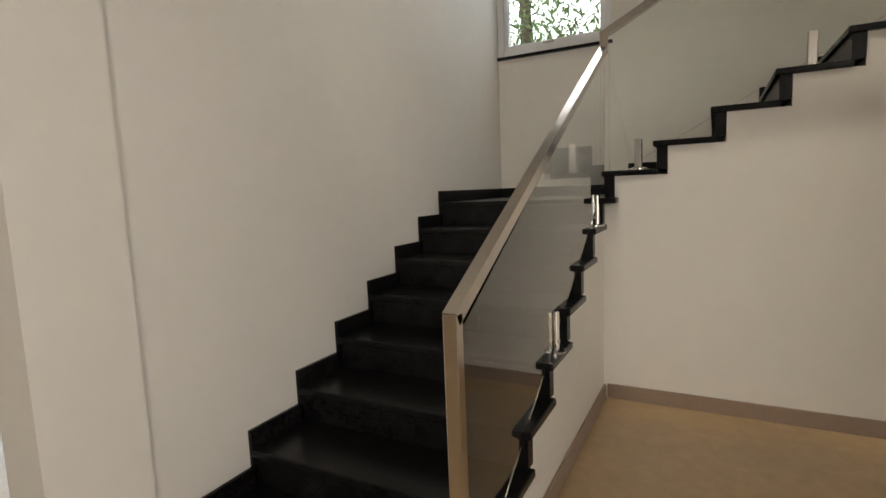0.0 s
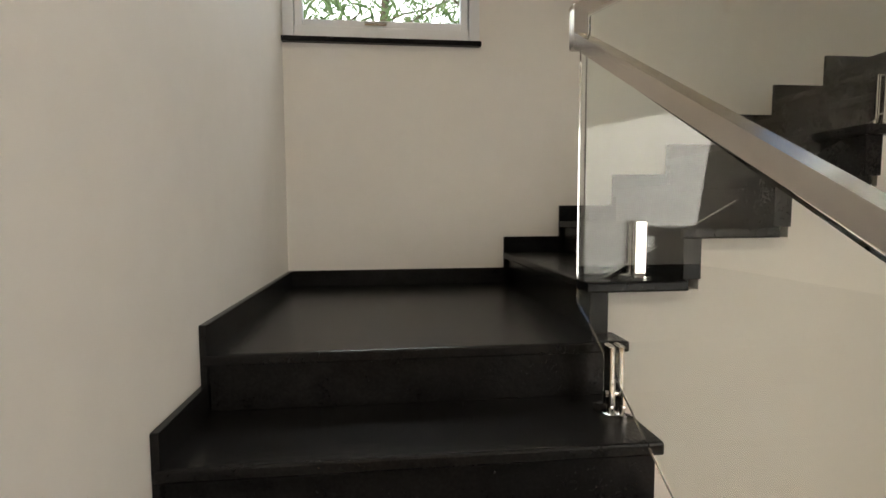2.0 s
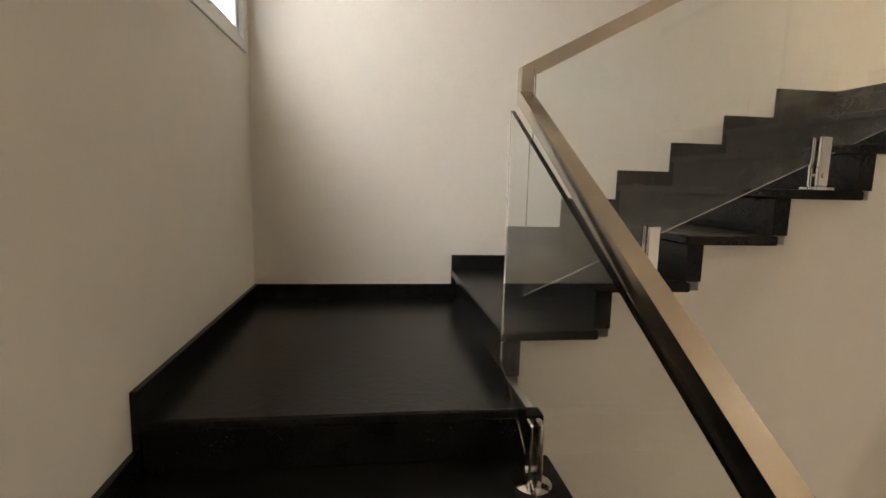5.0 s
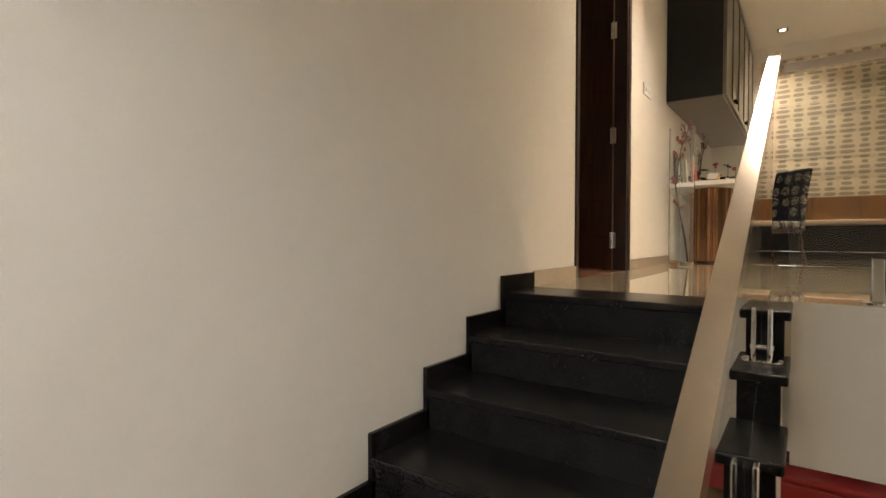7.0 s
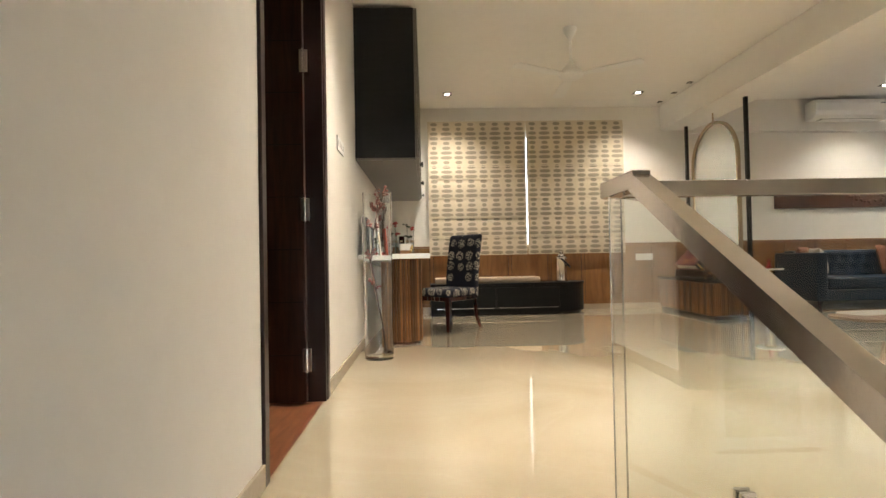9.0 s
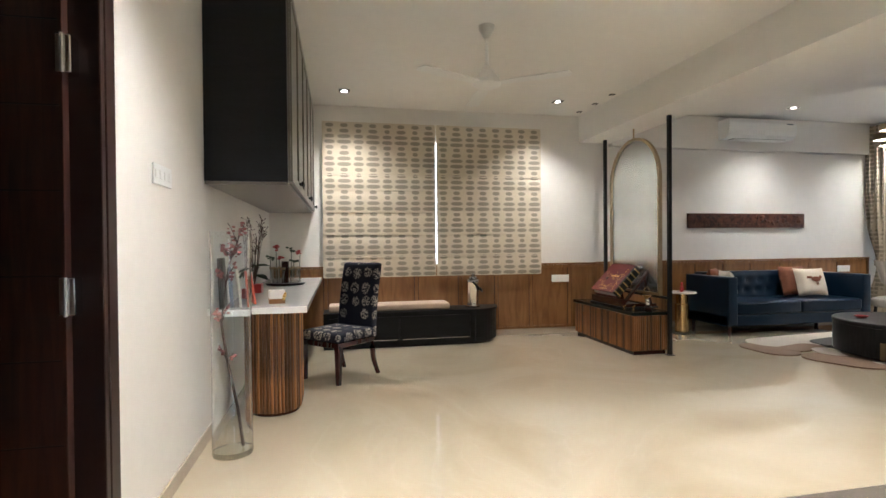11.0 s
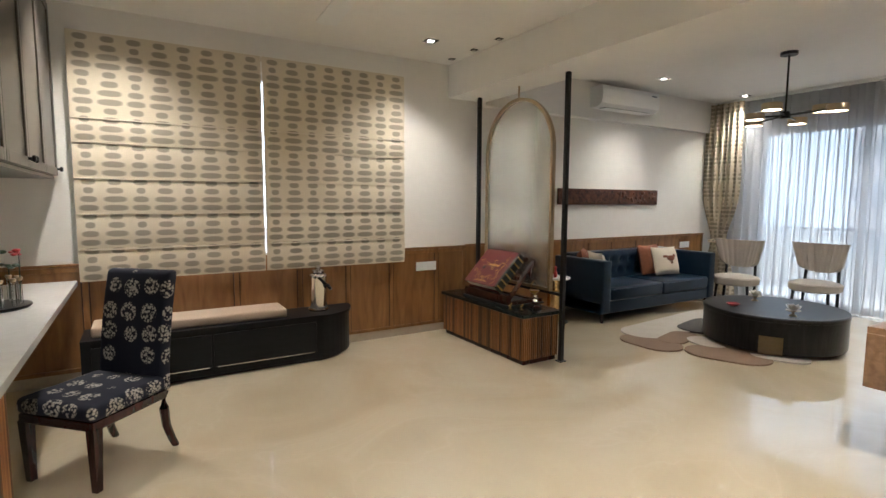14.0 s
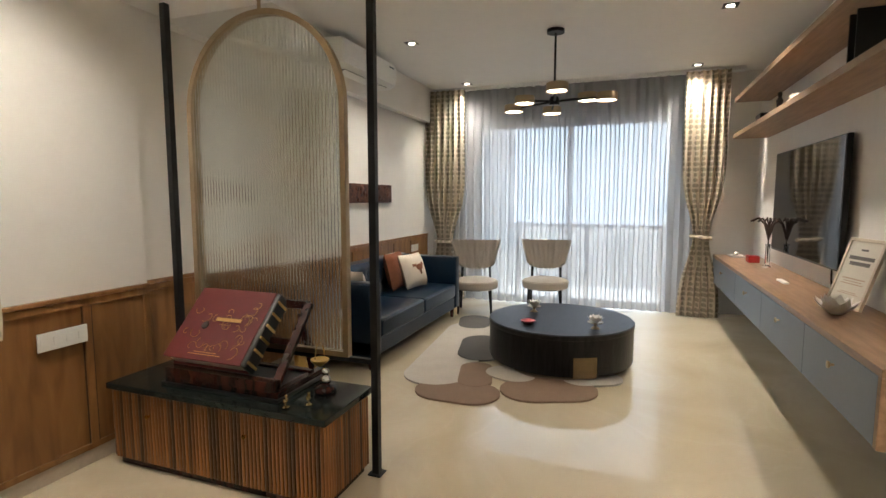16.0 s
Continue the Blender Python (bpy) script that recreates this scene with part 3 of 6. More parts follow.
M["rug_b"] = mat("brown_rug_pile", (0.19, 0.125, 0.085), 0.95, vary=0.1, scale=6, bump=0.5, bscale=300)
M["rug_c"] = mat("charcoal_rug_pile", (0.07, 0.065, 0.06), 0.95, vary=0.1, scale=6, bump=0.5, bscale=300)
M["screen"] = mat("tv_panel", (0.004, 0.004, 0.005), 0.06, vary=0.1)
M["red"] = mat("red_lacquer", (0.40, 0.03, 0.03), 0.3, vary=0.1)
M["coral"] = mat("coral_card", (0.62, 0.13, 0.08), 0.6, vary=0.08)
M["pink"] = mat("dried_blossom", (0.33, 0.12, 0.11), 0.7, vary=0.2)
M["twig"] = mat("brown_twig", (0.06, 0.035, 0.025), 0.7, vary=0.2)
M["green"] = mat("deep_green_leaf", (0.02, 0.045, 0.02), 0.4, vary=0.3)
M["white_wax"] = mat("white_ceramic", (0.80, 0.77, 0.72), 0.3, vary=0.03)
M["mirror_glass"] = clear_glass("vase_glass", (0.98, 1.0, 1.0))
M["oak_dark"] = mat("dark_oak_bead", (0.055, 0.022, 0.009), 0.4, vary=0.2, scale=6)


def veil(name, color, see):
    """Sheer cloth: part open, part scattering."""
    m = bpy.data.materials.new(name)
    m.use_nodes = True
    n, l = m.node_tree.nodes, m.node_tree.links
    n.remove(n["Principled BSDF"])
    out = n["Material Output"]
    tr, tl, df, m1, m2 = n.new("ShaderNodeBsdfTransparent"), n.new("ShaderNodeBsdfTranslucent"), n.new("ShaderNodeBsdfDiffuse"), n.new("ShaderNodeMixShader"), n.new("ShaderNodeMixShader")
    tl.inputs[0].default_value = df.inputs[0].default_value = (*color, 1)
    m1.inputs[0].default_value, m2.inputs[0].default_value = 0.45, see
    l.new(tl.outputs[0], m1.inputs[1]), l.new(df.outputs[0], m1.inputs[2])
    l.new(m1.outputs[0], m2.inputs[1]), l.new(tr.outputs[0], m2.inputs[2])
    l.new(m2.outputs[0], out.inputs[0])
    return m


M["leaf"] = veil("outdoor_leaf_lit", (0.17, 0.25, 0.11), 0.0)
M["sheer"] = veil("white_sheer_cloth", (0.60, 0.605, 0.62), 0.40)
M["reed"] = clear_glass("fluted_glass", (0.93, 0.96, 0.93))
M["reed"].node_tree.nodes["Principled BSDF"].inputs["Roughness"].default_value = 0.12
M["backdrop"] = glow("bright_overcast_distance", (0.92, 0.97, 1.0), 2.2)
M["backdrop_north"] = glow("white_hazy_distance", (0.86, 0.93, 1.0), 2.8)
M["backdrop_east"] = glow("hazy_blue_distance", (0.78, 0.90, 1.0), 0.72)

# ---------- outside ----------
setting("ground", box(B(), -150, 150, -150, 150, Z0 - 0.6, Z0 - 0.21), "ground", "bare ground round the house")
setting("backdrop", box(B(), -60, 60, -75, -74.5, Z0, 60), "backdrop", "bright hazy sky")
setting("backdrop_north", box(B(), -60, 60, 90, 90.5, Z0, 60), "backdrop_north", "bright hazy sky")
setting("backdrop_east", box(B(), 90, 90.5, -60, 80, Z0, 60), "backdrop_east", "bright hazy sky")


def tree(x, y, z, label):
    rnd = random.Random(4)
    t = thing("tree", pose(x, y, z), label, "tree")
    part("trunk", tube(B(), [(0, 0, 0), (0.05, 0.1, 1.2), (-0.05, 0.15, 2.4), (0.1, 0.1, 3.6), (0.2, 0.0, 5.2)], 0.14, 10, 0.3), "bark", t, smooth=True)
    twigs = []
    for i in range(16):
        a, h0 = rnd.uniform(0, 6.28), rnd.uniform(1.4, 4.6)
        ln = rnd.uniform(0.8, 1.9)
        p = [(0.05 + math.cos(a) * ln * k / 4, 0.1 + math.sin(a) * ln * k / 4, h0 + 0.5 * k / 4 + rnd.uniform(-0.05, 0.05)) for k in range(5)]
        part("limb", tube(B(), p, 0.018, 6, 0.3), "bark", t, smooth=True)
        twigs.append(p)
    bm = B()
    for i in range(5200):
        p = rnd.choice(twigs)
        k = rnd.randint(1, 4)
        c = Vector(p[k]) + Vector((rnd.gauss(0, 0.30), rnd.gauss(0, 0.30), rnd.gauss(0, 0.28)))
        q = Euler((rnd.uniform(0.2, 1.2), rnd.uniform(-0.5, 0.5), rnd.uniform(0, 6.28))).to_matrix()
        s = rnd.uniform(0.6, 1.2)
        v = [bm.verts.new(c + q @ Vector(w) * s) for w in ((0, 0, 0), (0.015, 0.04, 0.006), (0.012, 0.09, 0.0), (0, 0.135, -0.012), (-0.012, 0.09, 0.0), (-0.015, 0.04, 0.006))]
        bm.faces.new((v[0], v[1], v[2], v[3])), bm.faces.new((v[0], v[3], v[4], v[5]))
    part("crown", bm, "leaf", t, "dense narrow green leaves with gaps")
    return t


tree(2.1, -2.7, Z0 - 0.21, "leafy green tree close outside the stair window")
copy_thing(bpy.data.objects["tree"], pose(4.5, -2.3, Z0 - 0.21, 0, 0, 100))
copy_thing(bpy.data.objects["tree"], pose(3.5, -4.4, Z0 - 0.21, 0, 0, 210))

M["far_glass"] = mat("far_window_glass", (0.38, 0.42, 0.46), 0.2, vary=0.05)
house = thing("apartment_building", pose(47, 19.6, Z0 - 0.21), "pale distant apartment building beyond the balcony", "building")
part("wall", box(B(), 0, 8, -1.7, 1.7, 0, 15), "outside", house)
part("roof", box(B(), -0.2, 8.2, -1.9, 1.9, 15, 15.4), "outside", house)
for k in range(4):
    for j in range(3):
        part("window", box(B(), -0.06, -0.01, -1.45 + j * 1.1, -0.75 + j * 1.1, 1.2 + k * 3.4, 2.7 + k * 3.4), "far_glass", house)

# ---------- stair windows ----------


def stair_window(name, x0, x1, z0, z1, label, sill=True):
    w = thing(name, pose(x0, YW, z0), label, "window", "", "structure")
    W, H, F = x1 - x0, z1 - z0, 0.05
    for nm, a in (("jamb", (0, F, 0, H)), ("jamb", (W - F, W, 0, H)), ("rail", (F, W - F, 0, F)), ("rail", (F, W - F, H - F, H))):
        part(nm, box(B(), a[0] + 0.001, a[1] - 0.001, -0.075, 0.008, a[2] + 0.001, a[3] - 0.001, 0.004), "upvc", w)
    S = 0.035
    for a in ((F, F + S, F, H - F), (W - F - S, W - F, F, H - F), (F + S, W - F - S, F, F + S), (F + S, W - F - S, H - F - S, H - F)):
        part("sash", box(B(), a[0], a[1], -0.06, -0.01, a[2], a[3], 0.006), "upvc", w)
    g = part("pane", box(B(), F + S, W - F - S, -0.04, -0.034, F + S, H - F - S), "pane", w)
    g.visible_shadow = False
    hd = part("handle", box(B(), W * 0.48, W * 0.48 + 0.10, -0.01, 0.006, F + 0.008, F + 0.024, 0.004), "chrome", w)
    if sill:
        part("sill", box(B(), -0.005, W + 0.012, -0.03, 0.028, -0.024, -0.001, 0.004), "granite", w, "black granite sill")


stair_window("window_1", W1[0], W1[1], W1[2], W1[3], "white framed fixed stair window with black sill")
stair_window("window_2", W2[0], W2[1], W2[2], W2[3], "white framed landing window with plain white reveal", False)

# ---------- door ----------
dr = thing("door_1", pose(0, 3.62, 0), "open dark wooden door in a dark frame", "door", "", "structure")
part("jamb", box(B(), -0.165, 0.012, 0.0, 0.045, 0.0, 2.30, 0.003), "door_frame", dr)
part("jamb", box(B(), -0.165, 0.012, 1.0, 1.03, 0.0, 2.30, 0.003), "door_frame", dr)
part("architrave", box(B(), 0.001, 0.016, 1.03, 1.10, 0.0, 2.30, 0.003), "door_frame", dr)
part("head", box(B(), -0.165, 0.012, 0.045, 1.0, 2.25, 2.30, 0.003), "door_frame", dr)
leaf = part("leaf", box(B(), -1.05, -0.078, 0.952, 0.992, 0.012, 2.24, 0.002), "door_wood", dr, "open dark wood door leaf")
for k in range(8):
    part("groove", box(B(), -1.04, -0.09, 0.9505, 0.9522, 0.25 + k * 0.27, 0.254 + k * 0.27), "black", leaf)
for z in (0.225, 0.995, 1.765):
    h = part("hinge", box(B(), -0.094, -0.050, 0.945, 0.999, z - 0.06, z + 0.06, 0.003), "chrome", dr, "steel butt hinge")
    part("hinge_pin", cyl(B(), (-0.074, 0.942, z - 0.062), (-0.074, 0.942, z + 0.062), 0.007, n=10), "chrome", h, smooth=True)
setting("floor_bedroom", box(B(), -3.2, -0.002, 2.5, 6.2, -0.2, -0.003), "teak", "red brown wooden floor behind the door")
bm = B()
box(bm, -3.4, -3.2, 2.3, 6.4, -0.2, 2.9), box(bm, -3.2, -0.16, 2.3, 2.5, -0.2, 2.9), box(bm, -3.2, -0.16, 6.2, 6.4, -0.2, 2.9)
setting("wall_bedroom", bm, "plaster", "plain walls of the dark side room")
setting("ceiling_bedroom", box(B(), -3.2, -0.16, 2.5, 6.2, 2.7, 2.9), "ceiling", "plain ceiling of the side room")

# ---------- skirting and dado ----------


def skirt(name, x0, x1, y0, y1, z0=0.0, h=0.078, m="marble_trim"):
    setting("baseboard", box(B(), x0, x1, y0, y1, z0, z0 + h, 0.003), m, "thin beige stone skirting", "baseboard")


skirt("a", 0.001, 0.013, 3.06, 3.618)
skirt("b", 0.001, 0.013, 4.722, YN - 0.001)
skirt("c", 3.907, 3.919, 3.23, YT)
skirt("d", 3.92, 4.08, YT + 0.001, YT + 0.012)
skirt("e", 0.013, 4.02, YN - 0.013, YN - 0.001)
skirt("f", 4.02, XC, YS - 0.013, YS - 0.001)
skirt("g", X3 + 0.02, X1, Y2 - 0.019, Y2 - 0.008, Z0, 0.085, "lower_trim")
skirt("h", X1 + 0.006, X1 + 0.019, Y2, 3.08, Z0, 0.085, "lower_trim")
skirt("i", XW - 0.012, XW - 0.001, 3.10, 3.21, Z0, 0.085, "lower_trim")


def dado(name, x0, x1, y, stiles, top):
    """Framed wood panelling: back board, top rail, bottom rail, stiles with dark groove strips."""
    d = thing(name, pose(0, y, 0), "honey-stained wood dado panelling with framed panels", "panelling", "", "structure")
    for a, b in zip([x0] + stiles, stiles + [x1]):
        part("panel", box(B(), a + 0.02, b - 0.02, -0.010, -0.001, 0.10, top - 0.03), "oak", d)
        # groove lines drawn as darker strips beside each stile
        part("bead", box(B(), a + 0.020, a + 0.028, -0.014, -0.010, 0.10, top - 0.03, 0.002), "oak_dark", d)
        part("bead", box(B(), b - 0.028, b - 0.020, -0.014, -0.010, 0.10, top - 0.03, 0.002), "oak_dark", d)
    for s in [x0 + 0.02] + stiles + [x1 - 0.02]:
        part("stile", box(B(), s - 0.020, s + 0.020, -0.020, -0.001, 0.08, top - 0.02, 0.003), "oak", d)
    part("top_rail", box(B(), x0, x1, -0.028, -0.001, top - 0.022, top, 0.004), "oak", d)
    part("rail", box(B(), x0, x1, -0.020, -0.001, top - 0.06, top - 0.024, 0.002), "oak", d)
    part("rail", box(B(), x0, x1, -0.020, -0.001, 0.079, 0.11, 0.002), "oak", d)


dado("dado_dining", 0.02, 4.02, YN, [0.62, 1.14, 1.68, 2.22, 2.68, 3.134, 3.655], 0.896)
dado("dado_living", 4.03, 8.45, YS, [4.55, 5.05, 5.55, 5.99, 6.43, 6.92, 7.40, 7.90], 0.90)

# ---------- blinds ----------


def blind(x0, x1, label):
    b = thing("roman_blind", pose(x0, YN - 0.07, 0.766), label, "blind", "window blinds")
    w, H = x1 - x0, 1.80
    folds = [0.0, 0.235, 0.50, 0.76, 1.02, 1.19, H]
    for i, (a, c) in enumerate(zip(folds, folds[1:])):
        bm = B()
        k = 6
        col = []
        for j in range(k + 1):
            z = a + (c - a) * j / k
            bulge = -0.012 * math.sin(math.pi * j / k) - 0.004
            col.append([bm.verts.new((w * s / 8, bulge + 0.002 * math.sin(s * 2.1 + i), z)) for s in range(9)])
        back = [[bm.verts.new(v.co + Vector((0, 0.004, 0))) for v in rw] for rw in col]
        for j in range(k):
            for s in range(8):
                bm.faces.new((col[j][s], col[j][s + 1], col[j + 1][s + 1], col[j + 1][s]))
                bm.faces.new((back[j][s + 1], back[j][s], back[j + 1][s], back[j + 1][s + 1]))
        o = part("fold", bm, "blind", b, smooth=True)
    for z in folds[1:-1]:
        part("seam", box(B(), 0, w, -0.017, 0.002, z - 0.005, z + 0.004, 0.002), "cream", b)
    part("head_rail", box(B(), 0, w, 0.002, 0.05, H - 0.03, H), "cream", b)


blind(0.596, 1.911, "lowered beige roman blind with grey lozenge columns")
blind(1.923, 3.247, "lowered beige roman blind with grey lozenge columns")
wf = thing("window_3", pose(0, YN, 0), "white framed window behind the lowered blinds", "window", "", "structure")
for a in ((0.72, 0.78, 0.85, 2.45), (3.09, 3.15, 0.85, 2.45), (1.82, 1.86, 0.91, 2.39), (0.78, 3.09, 0.85, 0.91), (0.78, 3.09, 2.39, 2.45)):
    part("window_frame", box(B(), a[0] + 0.001, a[1] - 0.001, 0.06, 0.12, a[2] + 0.001, a[3] - 0.001), "upvc", wf)

# ---------- ceiling fittings ----------


def downlight(x, y, z, size, power):
    d = thing("downlight", pose(x, y, z), "square recessed ceiling downlight with black well", "downlight", "ceiling downlights")
    s = size
    fr = B()
    for a in ((-s, s, -s, -s + 0.012), (-s, s, s - 0.012, s), (-s, -s + 0.012, -s + 0.012, s - 0.012), (s - 0.012, s, -s + 0.012, s - 0.012)):
        box(fr, a[0], a[1], a[2], a[3], -0.006, -0.001)
    part("frame", fr, "black", d)
    part("well", box(B(), -s + 0.012, s - 0.012, -s + 0.012, s - 0.012, -0.004, -0.0015), "black", d)
    part("lens", cyl(B(), (0, 0, -0.0075), (0, 0, -0.0045), s * 0.55, n=20), "lamp" if power else "chrome", d)
    if power:
        lamp("downlight_beam", 'SPOT', pose(x, y, z - 0.015), power, WARM, cone=120, blend=1.0, soft=0.05)


# the pair at y 4.6 is unseen, added by symmetry with the y 8.19 pair
for x, y, s, p in ((0.844, 8.19, 0.055, 160), (3.241, 8.19, 0.055, 135), (3.70, 8.577, 0.028, 0), (3.71, 8.205, 0.028, 0), (3.712, 7.829, 0.028, 0),
                   (0.844, 4.6, 0.055, 290), (3.241, 4.6, 0.055, 330), (0.95, 2.3, 0.055, 4), (2.6, 2.0, 0.055, 22)):
    downlight(x, y, CD, s, p)
for x, y, p in ((6.438, 8.184, 130), (8.247, 8.212, 140), (6.412, 5.532, 225), (8.229, 5.559, 190)):
    downlight(x, y, CL, 0.055, p)

fan = thing("ceiling_fan", pose(1.865, 6.40, CD), "white three-blade ceiling fan hanging from a short rod", "fan")
part("canopy", lathe(B(), [(0, 0), (0.06, 0), (0.055, -0.03), (0.025, -0.09), (0.013, -0.10), (0, -0.10)]), "white_plastic", fan, smooth=True)
part("down_rod", cyl(B(), (0, 0, -0.09), (0, 0, -0.35), 0.013, n=14), "white_plastic", fan, smooth=True)
part("motor", lathe(B(), [(0, -0.29), (0.02, -0.29), (0.035, -0.33), (0.085, -0.385), (0.105, -0.41), (0.105, -0.435), (0.07, -0.455), (0, -0.46)]), "white_plastic", fan, smooth=True)
for k in range(3):
    bm = B()
    prism(bm, [(0.09, -0.035), (0.25, -0.055), (0.60, -0.06), (0.62, 0.0), (0.60, 0.055), (0.25, 0.05), (0.09, 0.03)], -0.432, -0.424)
    p = part("blade", bm, "white_plastic", fan)
    p.matrix_local = pose(0, 0, 0, 0, 0, 206 + k * 120)

pen = thing("pendant_lamp", pose(6.517, 6.854, CL), "black branched pendant lamp with six bronze disc shades", "lamp")
part("canopy", lathe(B(), [(0, 0), (0.075, 0), (0.075, -0.03), (0, -0.03)]), "black", pen, smooth=True)
part("stem", cyl(B(), (0, 0, -0.03), (0, 0, -0.60), 0.009, n=12), "black", pen, smooth=True)
part("hub", lathe(B(), [(0, -0.57), (0.035, -0.57), (0.045, -0.60), (0.045, -0.64), (0, -0.645)]), "black", pen, smooth=True)
for a, ln, dz in ((64, 0.45, -0.02), (108, 0.26, 0.0), (11, 0.43, -0.02), (191, 0.43, 0.02), (270, 0.44, 0.0), (294, 0.30, 0.03)):
    c = (math.cos(radians(a)) * ln, math.sin(radians(a)) * ln, -0.60 + dz)
    arm = part("arm", cyl(B(), (0, 0, -0.61), (c[0], c[1], c[2]), 0.009, n=10), "black", pen, smooth=True)
    sh = part("shade", lathe(B(), [(0.0, 0.035), (0.085, 0.035), (0.088, 0.03), (0.088, -0.03), (0.080, -0.03), (0.080, 0.02), (0, 0.02)], c), "bronze", pen, smooth=True)
    part("diffuser", lathe(B(), [(0, -0.012), (0.079, -0.012), (0.079, -0.022), (0, -0.026)], c), "lamp", sh, smooth=True)

# ---------- wall unit and desk ----------
cab = thing("wall_cabinet", pose(0, 5.958, 1.535), "black wall cabinet with slim panelled doors above the desk", "cabinet")
part("carcass", box(B(), 0.002, 0.475, 0, 2.835, 0.0, 1.20, 0.002), "blackwood", cab)
part("underside_panel", box(B(), 0.004, 0.478, 0.004, 2.83, -0.018, -0.001), "cab_front", cab, "grey veneer underside")
for k in range(5):
    a = 0.004 + k * 0.566
    d = part("door", box(B(), 0.476, 0.492, a, a + 0.562, 0.004, 1.196, 0.002), "cab_front", cab, "grey veneer panelled door")
    for q in ((a, a + 0.05, 0.004, 1.196), (a + 0.512, a + 0.562, 0.004, 1.196), (a + 0.05, a + 0.512, 0.004, 0.06), (a + 0.05, a + 0.512, 1.14, 1.196)):
        part("door_frame", box(B(), 0.4925, 0.503, q[0], q[1], q[2], q[3], 0.003), "cab_front", d)
    kx = a + (0.525 if k % 2 == 0 else 0.035)
    part("knob", lathe(B(), [(0, 0), (0.008, 0), (0.008, 0.014), (0.017, 0.018), (0.019, 0.028), (0.012, 0.034), (0, 0.034)], n=14), "black", d, smooth=True).matrix_local = pose(0.503, kx, 0.05, 0, 90, 0)

desk = thing("study_desk", pose(0, 5.98, 0), "white quartz desk on a fluted walnut drum leg", "desk")
part("desktop", box(B(), 0.003, 0.577, 0, 2.785, 0.735, 0.775, 0.003), "quartz", desk)
pts = []
for k in range(40):
    a = 2 * math.pi * k / 40
    pts.append((0.325 + 0.165 * math.cos(a), 0.62 + (0.12 if math.sin(a) > 0 else -0.12) + 0.165 * math.sin(a)))
lg = part("drum_leg", prism(B(), pts, 0.0, 0.735), "mahogany", desk)
slat = None
for k in range(44):
    a = 2 * math.pi * k / 44
    x, y = 0.325 + 0.168 * math.cos(a), 0.62 + (0.12 if math.sin(a) > 0.0 else -0.12) + 0.168 * math.sin(a)
    m4 = pose(x, y, 0.02, 0, 0, math.degrees(a))
    if slat is None:
        slat = part("slat", cyl(B(), (0, 0, 0), (0, 0, 0.714), 0.0105, n=8), "walnut", lg, smooth=True)
        slat.matrix_local = m4
    else:
        twin(slat, m4)
for y in (0.50, 0.525, 0.55, 0.575, 0.60, 0.625, 0.65, 0.675, 0.70, 0.725, 0.74):
    for x in (0.325 - 0.168, 0.325 + 0.168):
        twin(slat, pose(x, y, 0.02))

# ---------- upholstered chair ----------


def cushion(bm, x0, x1, y0, y1, z0, z1, r=0.03, seg=4):
    return box(bm, x0, x1, y0, y1, z0, z1, r, seg)


dc = thing("dining_chair", pose(0.77, 7.28, 0, 0, 0, 135), "dark wood chair upholstered in navy flower fabric", "chair")
# local: faces +y, back at -y
part("seat", cushion(B(), -0.235, 0.235, -0.20, 0.25, 0.345, 0.425), "medallion", dc, smooth=True)
bk = box(B(), -0.215, 0.215, -0.255, -0.185, 0.33, 0.985, 0.025, 3)
bmesh.ops.subdivide_edges(bk, edges=[e for e in bk.edges if abs(e.verts[0].co.z - e.verts[1].co.z) > 0.3], cuts=6)
for v in bk.verts:
    t = max(0.0, v.co.z - 0.40)
    v.co.y -= 0.16 * t * t + 0.06 * t
part("backrest", bk, "medallion", dc, smooth=True)
part("seat_rail", box(B(), -0.225, 0.225, -0.205, 0.24, 0.30, 0.346, 0.006), "mahogany", dc)
for sx in (-1, 1):
    bm = B()
    beam(bm, (sx * 0.20, 0.215, 0.0), (sx * 0.205, 0.218, 0.31), 0.032, 0.032, (0, 1, 0))
    for v in bm.verts:
        if v.co.z > 0.2:
            v.co.x += 0.008 * (1 if v.co.x > sx * 0.205 else -1)
            v.co.y += 0.008 * (1 if v.co.y > 0.218 else -1)
    part("leg", bm, "mahogany", dc)
    part("leg", tube(B(), [(sx * 0.20, -0.205, 0.33), (sx * 0.20, -0.205, 0.24), (sx * 0.20, -0.215, 0.14), (sx * 0.205, -0.245, 0.05), (sx * 0.208, -0.268, 0.0)], 0.026, 8, 0.72), "mahogany", dc, smooth=True)

# ---------- bench ----------
bn = thing("window_bench", pose(0, 0, 0), "black bench with rounded end under the blinds", "bench")
out = [(0.60, YN - 0.03), (0.60, 8.385), (2.25, 8.385)]
for k in range(1, 13):
    a = -math.pi / 2 + math.pi / 2 * k / 12
    out.append((2.25 + 0.40 * math.cos(a), 8.785 + 0.40 * math.sin(a) - 0.015))
part("body", prism(B(), out, 0.03, 0.375), "blackwood", bn)
part("top", prism(B(), [(x + (0.012 if x > 2 else 0), y - (0.012 if y < 8.7 else 0)) for x, y in out], 0.376, 0.40), "blackwood", bn)
part("plinth", prism(B(), [(x - (0.03 if x > 2 else 0), y + (0.03 if y < 8.7 else 0)) for x, y in out], 0.0, 0.03), "black", bn)
for a, b in ((0.66, 1.42), (1.44, 2.24)):
    fl = part("flap", box(B(), a, b, 8.372, 8.384, 0.09, 0.345, 0.003), "blackwood", bn)
    part("trim", box(B(), a + 0.02, b - 0.02, 8.366, 8.371, 0.085, 0.092), "chrome", fl)
